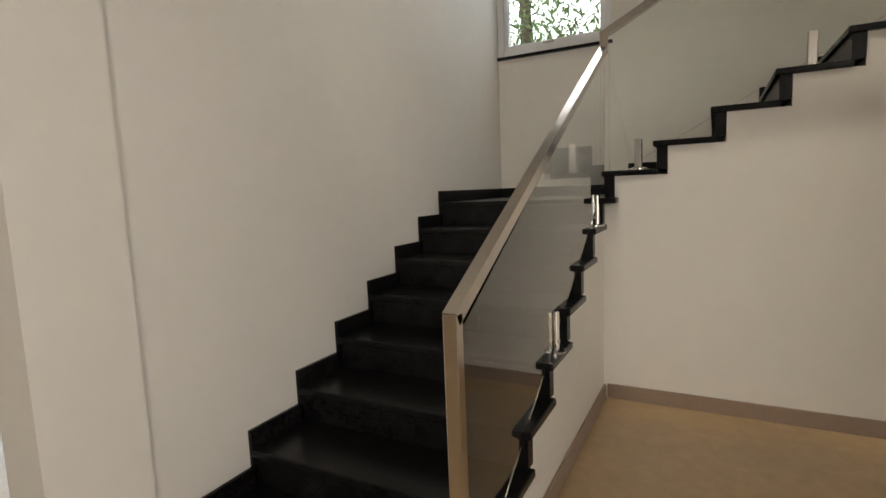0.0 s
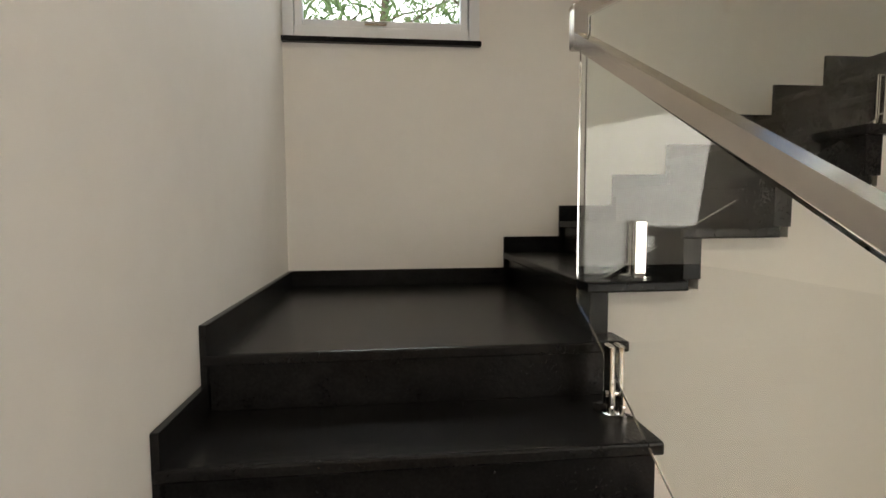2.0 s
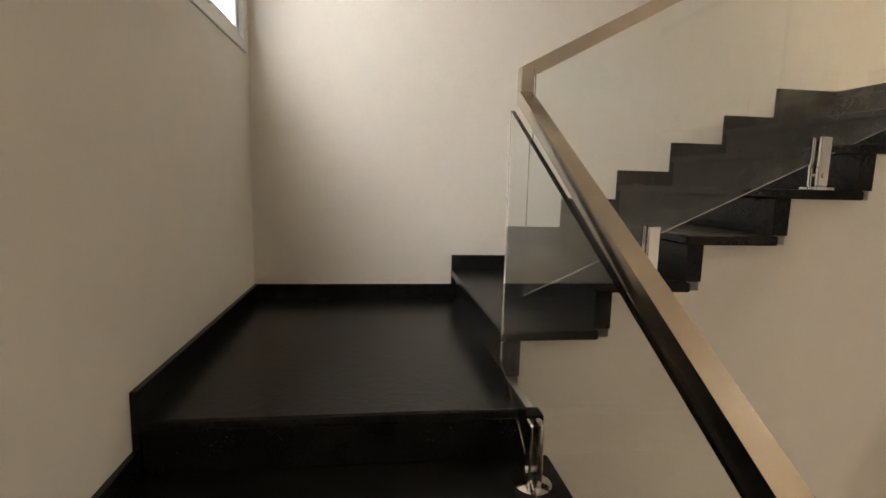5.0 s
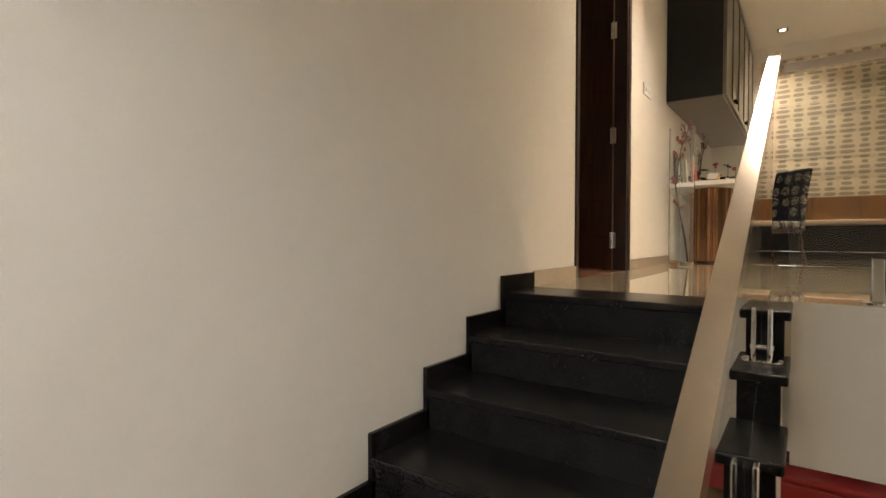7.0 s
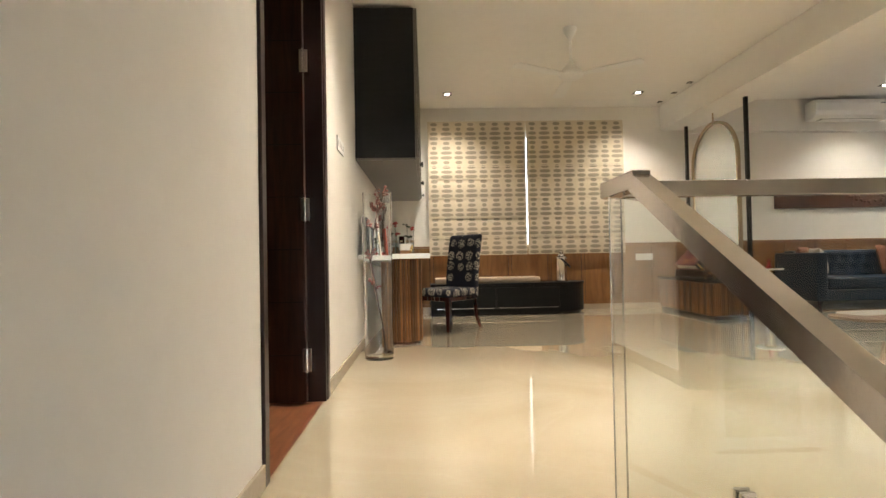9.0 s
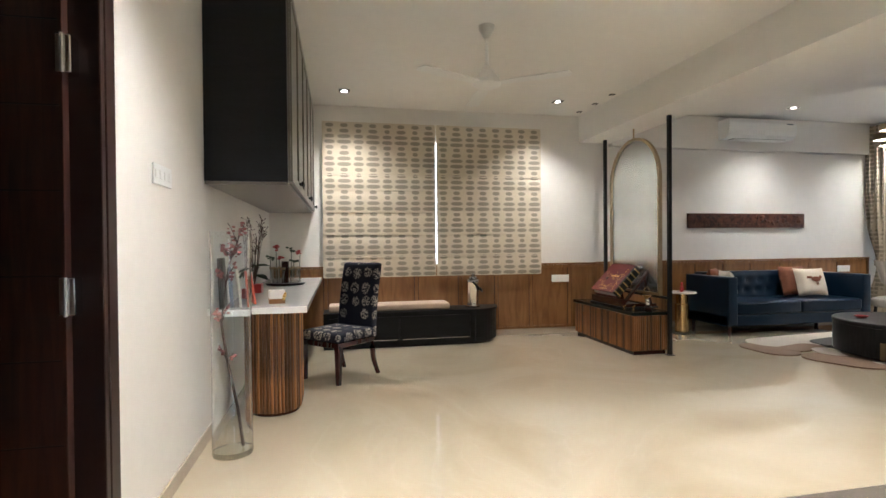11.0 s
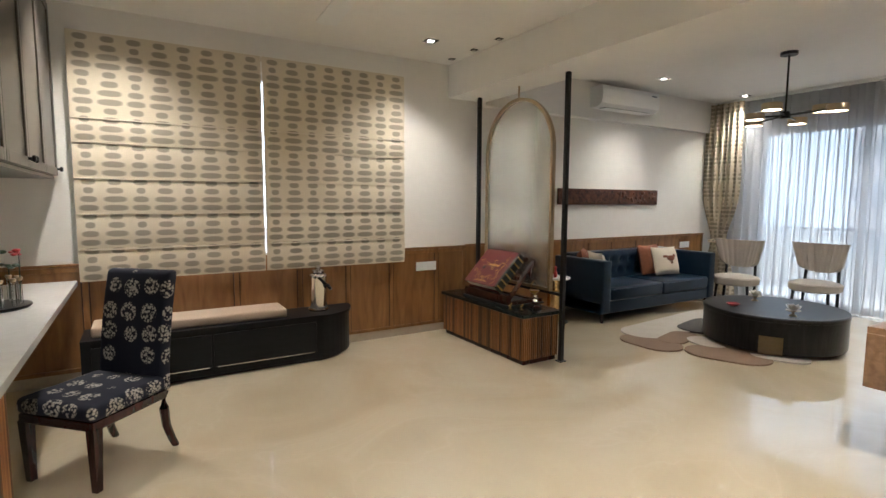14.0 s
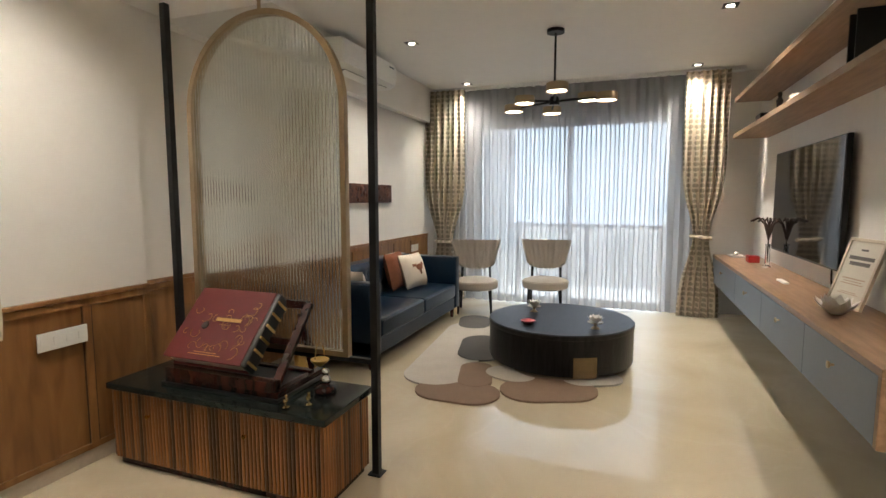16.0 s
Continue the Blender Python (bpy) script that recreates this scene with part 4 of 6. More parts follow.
single("bench_cushion", cushion(B(), 0.66, 2.015, 8.44, 8.75, 0.401, 0.475, 0.018), "beige_fabric", "pale pink-beige seat cushion on the black bench", "cushion", smooth=True)

urn = thing("steel_flask", pose(2.33, 8.60, 0.40), "polished steel ice bucket with lid and black handle", "flask")
part("body", lathe(B(), [(0, 0), (0.085, 0), (0.088, 0.012), (0.075, 0.02), (0.076, 0.29), (0.082, 0.30), (0.08, 0.315), (0.05, 0.335), (0, 0.335)]), "chrome", urn, smooth=True)
part("lid", lathe(B(), [(0, 0.335), (0.055, 0.336), (0.055, 0.355), (0.02, 0.365), (0.03, 0.385), (0.015, 0.40), (0, 0.40)]), "chrome", urn, smooth=True)
part("handle", tube(B(), [(-0.02, -0.078, 0.30), (0.03, -0.105, 0.25), (0.075, -0.10, 0.20), (0.095, -0.06, 0.19), (0.088, 0.0, 0.22)], 0.012, 8), "black", urn, "black leather strap", smooth=True)

# ---------- book cabinet ----------
bc = thing("slatted_cabinet", pose(3.67, 7.385, 0), "low walnut slatted cabinet with black granite top", "cabinet")
part("plinth", box(B(), 0.03, 0.39, 0.03, 1.27, 0, 0.04), "mahogany", bc)
body = part("body", box(B(), 0.018, 0.402, 0.018, 1.283, 0.04, 0.405), "mahogany", bc)
part("top", box(B(), -0.008, 0.428, -0.008, 1.308, 0.406, 0.437, 0.004), "black_granite_top", bc, "speckled black granite top")
sl = part("slat", cyl(B(), (0, 0, 0.045), (0, 0, 0.40), 0.0086, n=10), "walnut", body, smooth=True)
M["walnut"].node_tree.nodes["Principled BSDF"].inputs["Roughness"].default_value = 0.33
for k in range(1, 59):
    twin(sl, pose(0.010, 0.020 + k * 0.0215, 0))
sl.matrix_local = pose(0.010, 0.020, 0)
for k in range(18):
    twin(sl, pose(0.022 + k * 0.0215, 0.010, 0, 0, 0, 90))
    twin(sl, pose(0.022 + k * 0.0215, 1.291, 0, 0, 0, 90))
for y in (0.42, 1.02):
    part("knob", lathe(B(), [(0, 0), (0.004, 0), (0.004, 0.012), (0.011, 0.014), (0.011, 0.02), (0, 0.022)], n=12), "brass", bc, smooth=True).matrix_local = pose(0.0, y, 0.30, 0, -90, 0)

# book on its stand: slope faces -x
st = thing("book_stand", pose(3.955, 8.04, 0.437, 0, 0, 0), "dark mahogany folding book stand on the cabinet", "book stand")
part("base_frame", box(box(box(B(), -0.20, 0.20, -0.345, -0.30, 0, 0.045, 0.005), -0.20, 0.20, 0.30, 0.345, 0, 0.045, 0.005), -0.20, -0.155, -0.30, 0.30, 0, 0.045, 0.005), "mahogany", st)
for y in (-0.31, 0.31):
    part("slope_rail", beam(B(), (-0.17, y, 0.055), (0.12, y, 0.40), 0.04, 0.022), "mahogany", st)
    part("prop", beam(B(), (0.17, y * 0.9, 0.04), (0.08, y * 0.9, 0.35), 0.025, 0.018), "mahogany", st)
part("slope_rail", beam(B(), (0.115, -0.30, 0.395), (0.115, 0.30, 0.395), 0.022, 0.04), "mahogany", st)
part("slope_rail", beam(B(), (-0.02, -0.30, 0.235), (-0.02, 0.30, 0.235), 0.018, 0.03), "mahogany", st)
part("ledge", beam(B(), (-0.185, -0.33, 0.07), (-0.185, 0.33, 0.07), 0.05, 0.05), "mahogany", st)
part("base_board", box(B(), -0.215, 0.21, -0.36, 0.36, -0.0, 0.016, 0.003), "black", st, "black base board")
part("support_bar", box(B(), 0.155, 0.195, -0.30, 0.30, 0.0, 0.03, 0.004), "mahogany", st)

S = Matrix.Translation((3.955, 8.13, 0.437)) @ Matrix.Translation((-0.148, 0, 0.09)) @ Matrix.Rotation(radians(-46), 4, 'Y')
bkk = thing("large_book", S, "large closed book with gold-tooled red leather cover", "book")
# local: x runs up the slope, z out of the cover
part("pages", box(B(), 0.012, 0.40, -0.225, 0.235, 0.018, 0.085), "paper", bkk)
part("cover", box(B(), 0.0, 0.415, -0.24, 0.245, 0.086, 0.098, 0.004), "book_red", bkk, "red cover with gold ornament")
part("cover", box(B(), 0.0, 0.415, -0.24, 0.245, 0.005, 0.017, 0.004), "book_red", bkk)
sp = part("spine", box(B(), 0.0, 0.415, -0.268, -0.236, 0.005, 0.098, 0.013, 3), "book_dark", bkk, "dark green ribbed spine")
for k in range(6):
    part("rib", box(B(), 0.02 + k * 0.068, 0.035 + k * 0.068, -0.273, -0.26, 0.012, 0.091, 0.004), "gold", sp)
part("clasp", box(B(), 0.22, 0.24, -0.12, 0.04, 0.0985, 0.104, 0.002), "gold", bkk, "gold clasp bar")
part("clasp", ball(B(), (0.19, 0.09, 0.10), 0.022, 1, 1, 0.3), "book_dark", bkk)
rnd = random.Random(9)
for k in range(26):
    c = Vector((rnd.uniform(0.06, 0.37), rnd.uniform(-0.19, 0.19), 0.0985))
    a0, rr = rnd.uniform(0, 6.28), rnd.uniform(0.018, 0.045)
    pts3 = [c + Vector((math.cos(a0 + q * 0.55) * rr * (1 - q * 0.09), math.sin(a0 + q * 0.55) * rr * (1 - q * 0.09), 0.0008)) for q in range(9)]
    part("gold_scroll", tube(B(), pts3, 0.0014, 4), "gold", bkk)
for k, w in ((0, 0.10), (1, 0.07)):
    part("gold_line", box(B(), 0.03 + k * 0.012, 0.034 + k * 0.012, -w, w, 0.0982, 0.0992), "gold", bkk)

# brass figures beside the book
for nm, x, y, lab in (("brass_bird", 3.72, 7.62, "small brass bird figurine"), ("brass_bird", 3.78, 7.54, "small brass bird figurine")):
    f = thing(nm, pose(x, y, 0.437, 0, 0, 30), lab, "figurine", "brass birds")
    part("base", lathe(B(), [(0, 0), (0.016, 0), (0.018, 0.006), (0.007, 0.012), (0.006, 0.024), (0, 0.024)], n=14), "brass", f, smooth=True)
    part("body", ball(ball(B(), (0, 0, 0.036), 0.014, 1.9, 0.9, 0.8), (0.025, 0, 0.045), 0.008), "brass", f, smooth=True)
lp = thing("brass_oil_lamp", pose(3.95, 7.56, 0.437), "small brass oil lamp hanging in a loop on dark stone", "oil lamp")
part("stone_base", ball(B(), (0.0, 0.0, 0.014), 0.055, 1.2, 0.9, 0.5), "mahogany", lp, smooth=True)
part("bowl", lathe(B(), [(0, 0.115), (0.012, 0.115), (0.042, 0.14), (0.046, 0.15), (0, 0.147)], (0.03, 0.05, 0)), "gold", lp, smooth=True)
part("stand", ball(ball(cyl(B(), (0, 0, 0.02), (0, 0, 0.10), 0.012, n=12), (0, 0, 0.06), 0.028), (0, 0, 0.10), 0.02), "chrome", lp, smooth=True)
part("loop", tube(B(), [(0.03 + 0.04 * math.cos(a), 0.05, 0.16 + 0.075 * math.sin(a)) for a in [math.pi * k / 10 for k in range(11)]], 0.003, 6), "brass", lp, smooth=True)

# ---------- arched screen ----------
sc = thing("arched_screen", pose(4.062, 0, 0), "bronze arched fluted glass screen between two black poles", "screen")
for y in (7.343, 8.606):
    po = part("pole", box(B(), -0.018, 0.018, y - 0.018, y + 0.018, 0.006, 2.434, 0.002), "black", sc)
    part("foot_plate", box(B(), -0.035, 0.035, y - 0.035, y + 0.035, 0, 0.006), "black", po)
part("cross_bar", box(B(), -0.012, 0.012, 7.361, 8.588, 0.565, 0.589), "black", sc)
ya, yb, zb, zs = 7.50, 8.45, 0.60, 1.835
yc, rr = (ya + yb) / 2, (yb - ya) / 2
pth = [(0, ya, zb), (0, ya, 1.2), (0, ya, zs)] + [(0, yc - rr * math.cos(math.pi * k / 24), zs + rr * math.sin(math.pi * k / 24)) for k in range(1, 24)] + [(0, yb, zs), (0, yb, 1.2), (0, yb, zb)]
fr = B()
rings = []
for i, p in enumerate(pth):
    d = (Vector(pth[min(i + 1, len(pth) - 1)]) - Vector(pth[max(i - 1, 0)])).normalized()
    nrm = Vector((0, -d.z, d.y))
    rings.append([fr.verts.new(Vector(p) + nrm * s + Vector((t, 0, 0))) for s, t in ((-0.014, -0.018), (0.014, -0.018), (0.014, 0.018), (-0.014, 0.018))])
for a, b in zip(rings, rings[1:]):
    for k in range(4):
        fr.faces.new((a[k], a[(k + 1) % 4], b[(k + 1) % 4], b[k]))
bmesh.ops.recalc_face_normals(fr, faces=fr.faces)
part("arch_frame", fr, "bronze", sc)
part("bottom_rail", box(B(), -0.018, 0.018, ya - 0.014, yb + 0.014, zb - 0.012, zb + 0.014), "bronze", sc)
part("hanger", cyl(B(), (0, yc, zs + rr), (0, yc, 2.434), 0.009, n=10), "bronze", sc, smooth=True)
gl = B()
NF = 190
front, rear = [], []
for i in range(NF + 1):
    y = ya + 0.014 + (yb - ya - 0.028) * i / NF
    u = (y - yc) / (rr - 0.005)
    ztop = zs + (rr - 0.014) * math.sqrt(max(0.0, 1 - u * u))
    x = 0.003 * math.cos(i * math.pi * 0.5)
    front.append((gl.verts.new((-0.003 - x, y, zb + 0.014)), gl.verts.new((-0.003 - x, y, ztop))))
    rear.append((gl.verts.new((0.005, y, zb + 0.014)), gl.verts.new((0.005, y, ztop))))
for a, b, c, d in zip(front, front[1:], rear, rear[1:]):
    gl.faces.new((a[0], b[0], b[1], a[1])), gl.faces.new((c[0], c[1], d[1], d[0]))
    gl.faces.new((a[1], b[1], d[1], c[1])), gl.faces.new((a[0], c[0], d[0], b[0]))
bmesh.ops.recalc_face_normals(gl, faces=gl.faces)
g = part("fluted_pane", gl, "reed", sc, "translucent vertically fluted glass", smooth=True)
g.visible_shadow = False

# ---------- sofa ----------
sf = thing("sofa", pose(5.37, 8.05, 0), "navy leather sofa with buttoned back and square arms", "sofa")
SW, SD = 2.12, 0.78
part("base", box(B(), 0.0, SW, 0.02, SD, 0.11, 0.25, 0.015), "navy", sf)
for x in (0.0, SW - 0.13):
    part("arm", box(B(), x, x + 0.13, 0.0, SD, 0.12, 0.715, 0.018, 3), "navy", sf, smooth=True)
for x in (0.134, SW / 2 + 0.002):
    w = SW / 2 - 0.138
    cu = part("seat_cushion", box(B(), x, x + w, 0.0, 0.58, 0.252, 0.405, 0.03, 4), "navy", sf, smooth=True)
    part("piping", tube(B(), [(x + 0.03, 0.003, 0.385), (x + w - 0.03, 0.003, 0.385)], 0.006, 6), "navy", cu, smooth=True)
bk = B()
nx, nz = 48, 14
grid = []
for j in range(nz + 1):
    rw = []
    for i in range(nx + 1):
        x, z = 0.13 + (SW - 0.26) * i / nx, 0.38 + 0.36 * j / nz
        d = 0.0
        for r in range(2):
            for c in range(10):
                bx, bz = 0.13 + (SW - 0.26) * (c + 0.5 + 0.25 * (r % 2)) / 10.5, 0.50 + 0.13 * r
                d += 0.035 * math.exp(-((x - bx) ** 2 + (z - bz) ** 2) / 0.0016)
        edge = 0.03 * math.exp(-((0.74 - z) / 0.03))
        rw.append(bk.verts.new((x, 0.56 + d + edge + 0.02 * (z - 0.4), z)))
    grid.append(rw)
for a, b in zip(grid, grid[1:]):
    for i in range(nx):
        bk.faces.new((a[i], a[i + 1], b[i + 1], b[i]))
part("tufted_back", bk, "navy", sf, "buttoned leather back", smooth=True)
part("back", box(B(), 0.13, SW - 0.13, 0.61, SD, 0.25, 0.745, 0.02, 3), "navy", sf, smooth=True)
for r in range(2):
    for c in range(10):
        bx, bz = 0.13 + (SW - 0.26) * (c + 0.5 + 0.25 * (r % 2)) / 10.5, 0.50 + 0.13 * r
        if bx < SW - 0.16:
            part("button", ball(B(), (bx, 0.592, bz), 0.013, 1, 0.6, 1, 10, 6), "navy", sf, smooth=True)
for x in (0.07, SW - 0.07):
    for y in (0.07, SD - 0.07):
        part("leg", cyl(B(), (x, y, 0), (x, y, 0.115), 0.018, 0.028, 12), "mahogany", sf, smooth=True)


def pillow(name, m, w, h, material, label):
    bm = B()
    n = 12
    top, bot = [], []
    for j in range(n + 1):
        a, b = [], []
        for i in range(n + 1):
            u, v = i / n * 2 - 1, j / n * 2 - 1
            t = 0.075 * (max(0, (1 - u ** 4)) * max(0, (1 - v ** 4))) ** 0.6
            pin = 1 - 0.06 * (1 - abs(u) ** 2) * abs(v) - 0.06 * (1 - abs(v) ** 2) * abs(u)
            a.append(bm.verts.new((u * w / 2 * pin, -t - 0.002, v * h / 2 * pin)))
            b.append(bm.verts.new((u * w / 2 * pin, t + 0.002, v * h / 2 * pin)))
        top.append(a), bot.append(b)
    for j in range(n):
        for i in range(n):
            bm.faces.new((top[j][i], top[j][i + 1], top[j + 1][i + 1], top[j + 1][i]))
            bm.faces.new((bot[j][i + 1], bot[j][i], bot[j + 1][i], bot[j + 1][i + 1]))
    bmesh.ops.remove_doubles(bm, verts=bm.verts, dist=0.005)
    t = thing(name, m, label, "cushion", "sofa cushions")
    part("cover", bm, material, t, smooth=True)
    return t


p = pillow("throw_pillow", pose(6.93, 8.40, 0.60, -18, 0, -8), 0.42, 0.38, "cream", "cream square cushion embroidered with a rust bird")
bm = B()
ball(bm, (0.02, -0.082, 0.02), 0.05, 1.3, 0.12, 0.7), ball(bm, (0.085, -0.078, 0.05), 0.022, 1, 0.2, 1)
box(bm, -0.10, -0.03, -0.083, -0.077, 0.03, 0.06), box(bm, 0.015, 0.021, -0.085, -0.079, -0.06, 0.0), box(bm, 0.035, 0.041, -0.085, -0.079, -0.055, 0.0)
part("embroidery", bm, "rust", p, "rust bird embroidery")
pillow("throw_pillow", pose(6.80, 8.54, 0.61, -14, 0, 4), 0.44, 0.40, "rust", "rust printed square cushion behind the cream one")
pillow("throw_pillow", pose(5.66, 8.42, 0.60, -12, 0, 68), 0.40, 0.36, "cream", "cream square cushion leaning on the sofa arm")
pillow("throw_pillow", pose(5.62, 8.58, 0.62, -10, 0, 40), 0.40, 0.36, "rust", "rust brown square cushion in the sofa corner")

sd = thing("side_table", pose(5.03, 8.45, 0), "brass drum side table with white round top", "side table")
part("base", lathe(B(), [(0, 0), (0.15, 0), (0.15, 0.012), (0, 0.012)]), "black", sd, smooth=True)
part("column", lathe(B(), [(0, 0.012), (0.085, 0.012), (0.085, 0.36), (0.07, 0.37), (0.07, 0.50), (0, 0.50)]), "brass", sd, smooth=True)
part("tabletop", lathe(B(), [(0, 0.50), (0.165, 0.50), (0.17, 0.51), (0.165, 0.52), (0, 0.52)]), "quartz", sd, smooth=True)
for k, (x, y) in enumerate(((5.0, 8.42), (5.05, 8.47))):
    single("red_bottle", lathe(B(), [(0, 0), (0.018, 0), (0.02, 0.01), (0.02, 0.05), (0.009, 0.065), (0.008, 0.09), (0.014, 0.10), (0.012, 0.115), (0, 0.12)], (x, y, 0.52), 16), "red", "small red lacquered bottle on the side table", "bottle", "red bottles", smooth=True)

art = thing("carved_panel", pose(5.41, YS, 1.335), "long dark carved wooden wall panel", "wall art")
part("plank", box(B(), 0, 1.88, -0.035, -0.002, 0, 0.20, 0.004), "rosewood", art)
rnd = random.Random(3)
for k in range(34):
    x, z = rnd.uniform(1.05, 1.80), rnd.uniform(0.03, 0.17)
    part("carving", ball(B(), (x, -0.036, z), rnd.uniform(0.012, 0.03), rnd.uniform(0.7, 1.6), 0.5, rnd.uniform(0.6, 1.2), 8, 6), "rosewood", art, smooth=True)
for z in (0.03, 0.055, 0.145, 0.17):
    part("moulding", box(B(), 0.02, 1.0, -0.042, -0.035, z - 0.006, z + 0.006, 0.002), "rosewood", art)

ac = thing("air_conditioner", pose(5.82, YS - 0.10, 2.525), "white split air conditioner on the wall bulkhead", "air conditioner")
bm = B()
prof = [(0.0, 0.0), (-0.13, 0.0), (-0.19, 0.04), (-0.205, 0.10), (-0.205, 0.20), (-0.19, 0.245), (0.0, 0.25)]
L = [bm.verts.new((0, y, z)) for y, z in prof]
R = [bm.verts.new((1.06, y, z)) for y, z in prof]
bm.faces.new(L), bm.faces.new(R[::-1])
for k in range(len(prof)):
    bm.faces.new((L[k], R[k], R[(k + 1) % len(prof)], L[(k + 1) % len(prof)]))
bmesh.ops.recalc_face_normals(bm, faces=bm.faces)
part("housing", bm, "white_plastic", ac)
part("outlet", box(B(), 0.12, 0.94, -0.15, -0.04, -0.004, -0.001), "black", ac)
part("flap", beam(B(), (0.13, -0.12, -0.012), (0.93, -0.12, -0.012), 0.06, 0.006, (0, 0.3, 1)), "white_plastic", ac)
part("flap", beam(B(), (0.13, -0.06, -0.010), (0.93, -0.06, -0.010), 0.04, 0.006, (0, 0.3, 1)), "white_plastic", ac)
part("badge", box(B(), 0.90, 1.0, -0.2075, -0.2055, 0.19, 0.205), "slate", ac)

# ---------- rug and coffee table ----------
rug = thing("pebble_rug", pose(0, 0, 0.0), "flat rug of overlapping pebble shapes in grey and brown", "rug")


def pebble(x0, y0, x1, y1, r, z, m, nm="patch"):
    a0 = math.atan2(y1 - y0, x1 - x0)
    pts = [(x1 + r * math.cos(a0 - math.pi / 2 + math.pi * k / 14), y1 + r * math.sin(a0 - math.pi / 2 + math.pi * k / 14)) for k in range(15)]
    pts += [(x0 + r * math.cos(a0 + math.pi / 2 + math.pi * k / 14), y0 + r * math.sin(a0 + math.pi / 2 + math.pi * k / 14)) for k in range(15)]
    bm = prism(B(), pts, z, z + 0.014)
    part(nm, bm, m, rug)


pebble(5.52, 7.58, 6.95, 7.72, 0.26, 0.001, "rug_a")
pebble(5.22, 7.20, 5.22, 7.42, 0.20, 0.0005, "rug_b")
pebble(5.46, 7.25, 5.75, 7.32, 0.13, 0.0022, "rug_b")
pebble(5.42, 6.82, 5.52, 6.58, 0.22, 0.0016, "rug_b")
pebble(5.68, 6.98, 5.72, 7.08, 0.15, 0.0034, "rug_a")
pebble(5.76, 6.50, 5.84, 6.34, 0.14, 0.0030, "rug_a")
pebble(6.12, 7.40, 6.50, 7.48, 0.20, 0.0046, "rug_c")
pebble(7.10, 7.75, 7.35, 7.82, 0.17, 0.0028, "rug_c")
pebble(6.00, 6.75, 6.70, 6.75, 0.34, 0.0040, "rug_b")

ct = thing("coffee_table", pose(6.27, 6.73, 0.019), "round black charred-wood drum coffee table with bronze inlay", "coffee table")
part("plinth", lathe(B(), [(0, 0), (0.53, 0), (0.53, 0.02), (0, 0.02)], n=48), "black", ct, smooth=True)
part("drum", lathe(B(), [(0, 0.02), (0.595, 0.02), (0.60, 0.03), (0.60, 0.30), (0, 0.30)], n=72), "char", ct, smooth=True)
part("tabletop", lathe(B(), [(0, 0.301), (0.602, 0.301), (0.606, 0.31), (0.606, 0.335), (0.598, 0.343), (0, 0.343)], n=72), "char", ct, smooth=True)
bm = B()
for k in range(7):
    a = radians(197 + k * 2.9)
    for z in (0.015, 0.175):
        bm.verts.new((0.606 * math.cos(a), 0.606 * math.sin(a), z))
bm.verts.ensure_lookup_table()
for k in range(6):
    bm.faces.new((bm.verts[2 * k], bm.verts[2 * k + 2], bm.verts[2 * k + 3], bm.verts[2 * k + 1]))
bmesh.ops.solidify(bm, geom=bm.faces[:], thickness=0.004)
part("inlay", bm, "bronze", ct, "square bronze plate")


def lotus(x, y, z, s, label, foot=True, group="lotus bowls"):
    t = thing("lotus_bowl", pose(x, y, z), label, "bowl", group)
    if foot:
        part("foot", lathe(B(), [(0, 0), (0.035 * s, 0), (0.03 * s, 0.006 * s), (0.01 * s, 0.02 * s), (0.012 * s, 0.035 * s), (0.06 * s, 0.05 * s), (0.062 * s, 0.054 * s), (0, 0.05 * s)], n=20), "bronze", t, smooth=True)
    bm = B()
    for ring, (n, rr, hh, tilt) in enumerate(((8, 0.055, 0.05, 0.9), (6, 0.04, 0.06, 0.45))):
        for k in range(n):
            a = 2 * math.pi * (k + 0.5 * ring) / n
            c, sn = math.cos(a), math.sin(a)
            z0 = 0.05 * s if foot else 0.0
            pt = lambda r, w, h: Vector(((r * c - w * sn) * s, (r * sn + w * c) * s, z0 + h * s))
            v = [bm.verts.new(p) for p in (pt(0.012, -0.008, 0), pt(0.012, 0.008, 0), pt(rr * 0.8, 0.022, hh * 0.5), pt(rr + 0.012 * tilt, 0, hh), pt(rr * 0.8, -0.022, hh * 0.5))]
            bm.faces.new(v)
    bmesh.ops.solidify(bm, geom=bm.faces[:], thickness=0.003 * s)
    part("petals", bm, "white_wax", t, "white petals")
    return t


lotus(6.42, 6.98, 0.362, 1.0, "white lotus candle bowl on a bronze foot")
lotus(5.98, 6.42, 0.362, 1.0, "white lotus candle bowl on a bronze foot")
single("red_dish", lathe(B(), [(0, 0), (0.03, 0), (0.06, 0.018), (0.062, 0.024), (0.055, 0.022), (0.03, 0.008), (0, 0.008)], (5.97, 6.95, 0.362), 24), "red", "shallow red lacquer dish on the coffee table", "dish", smooth=True)

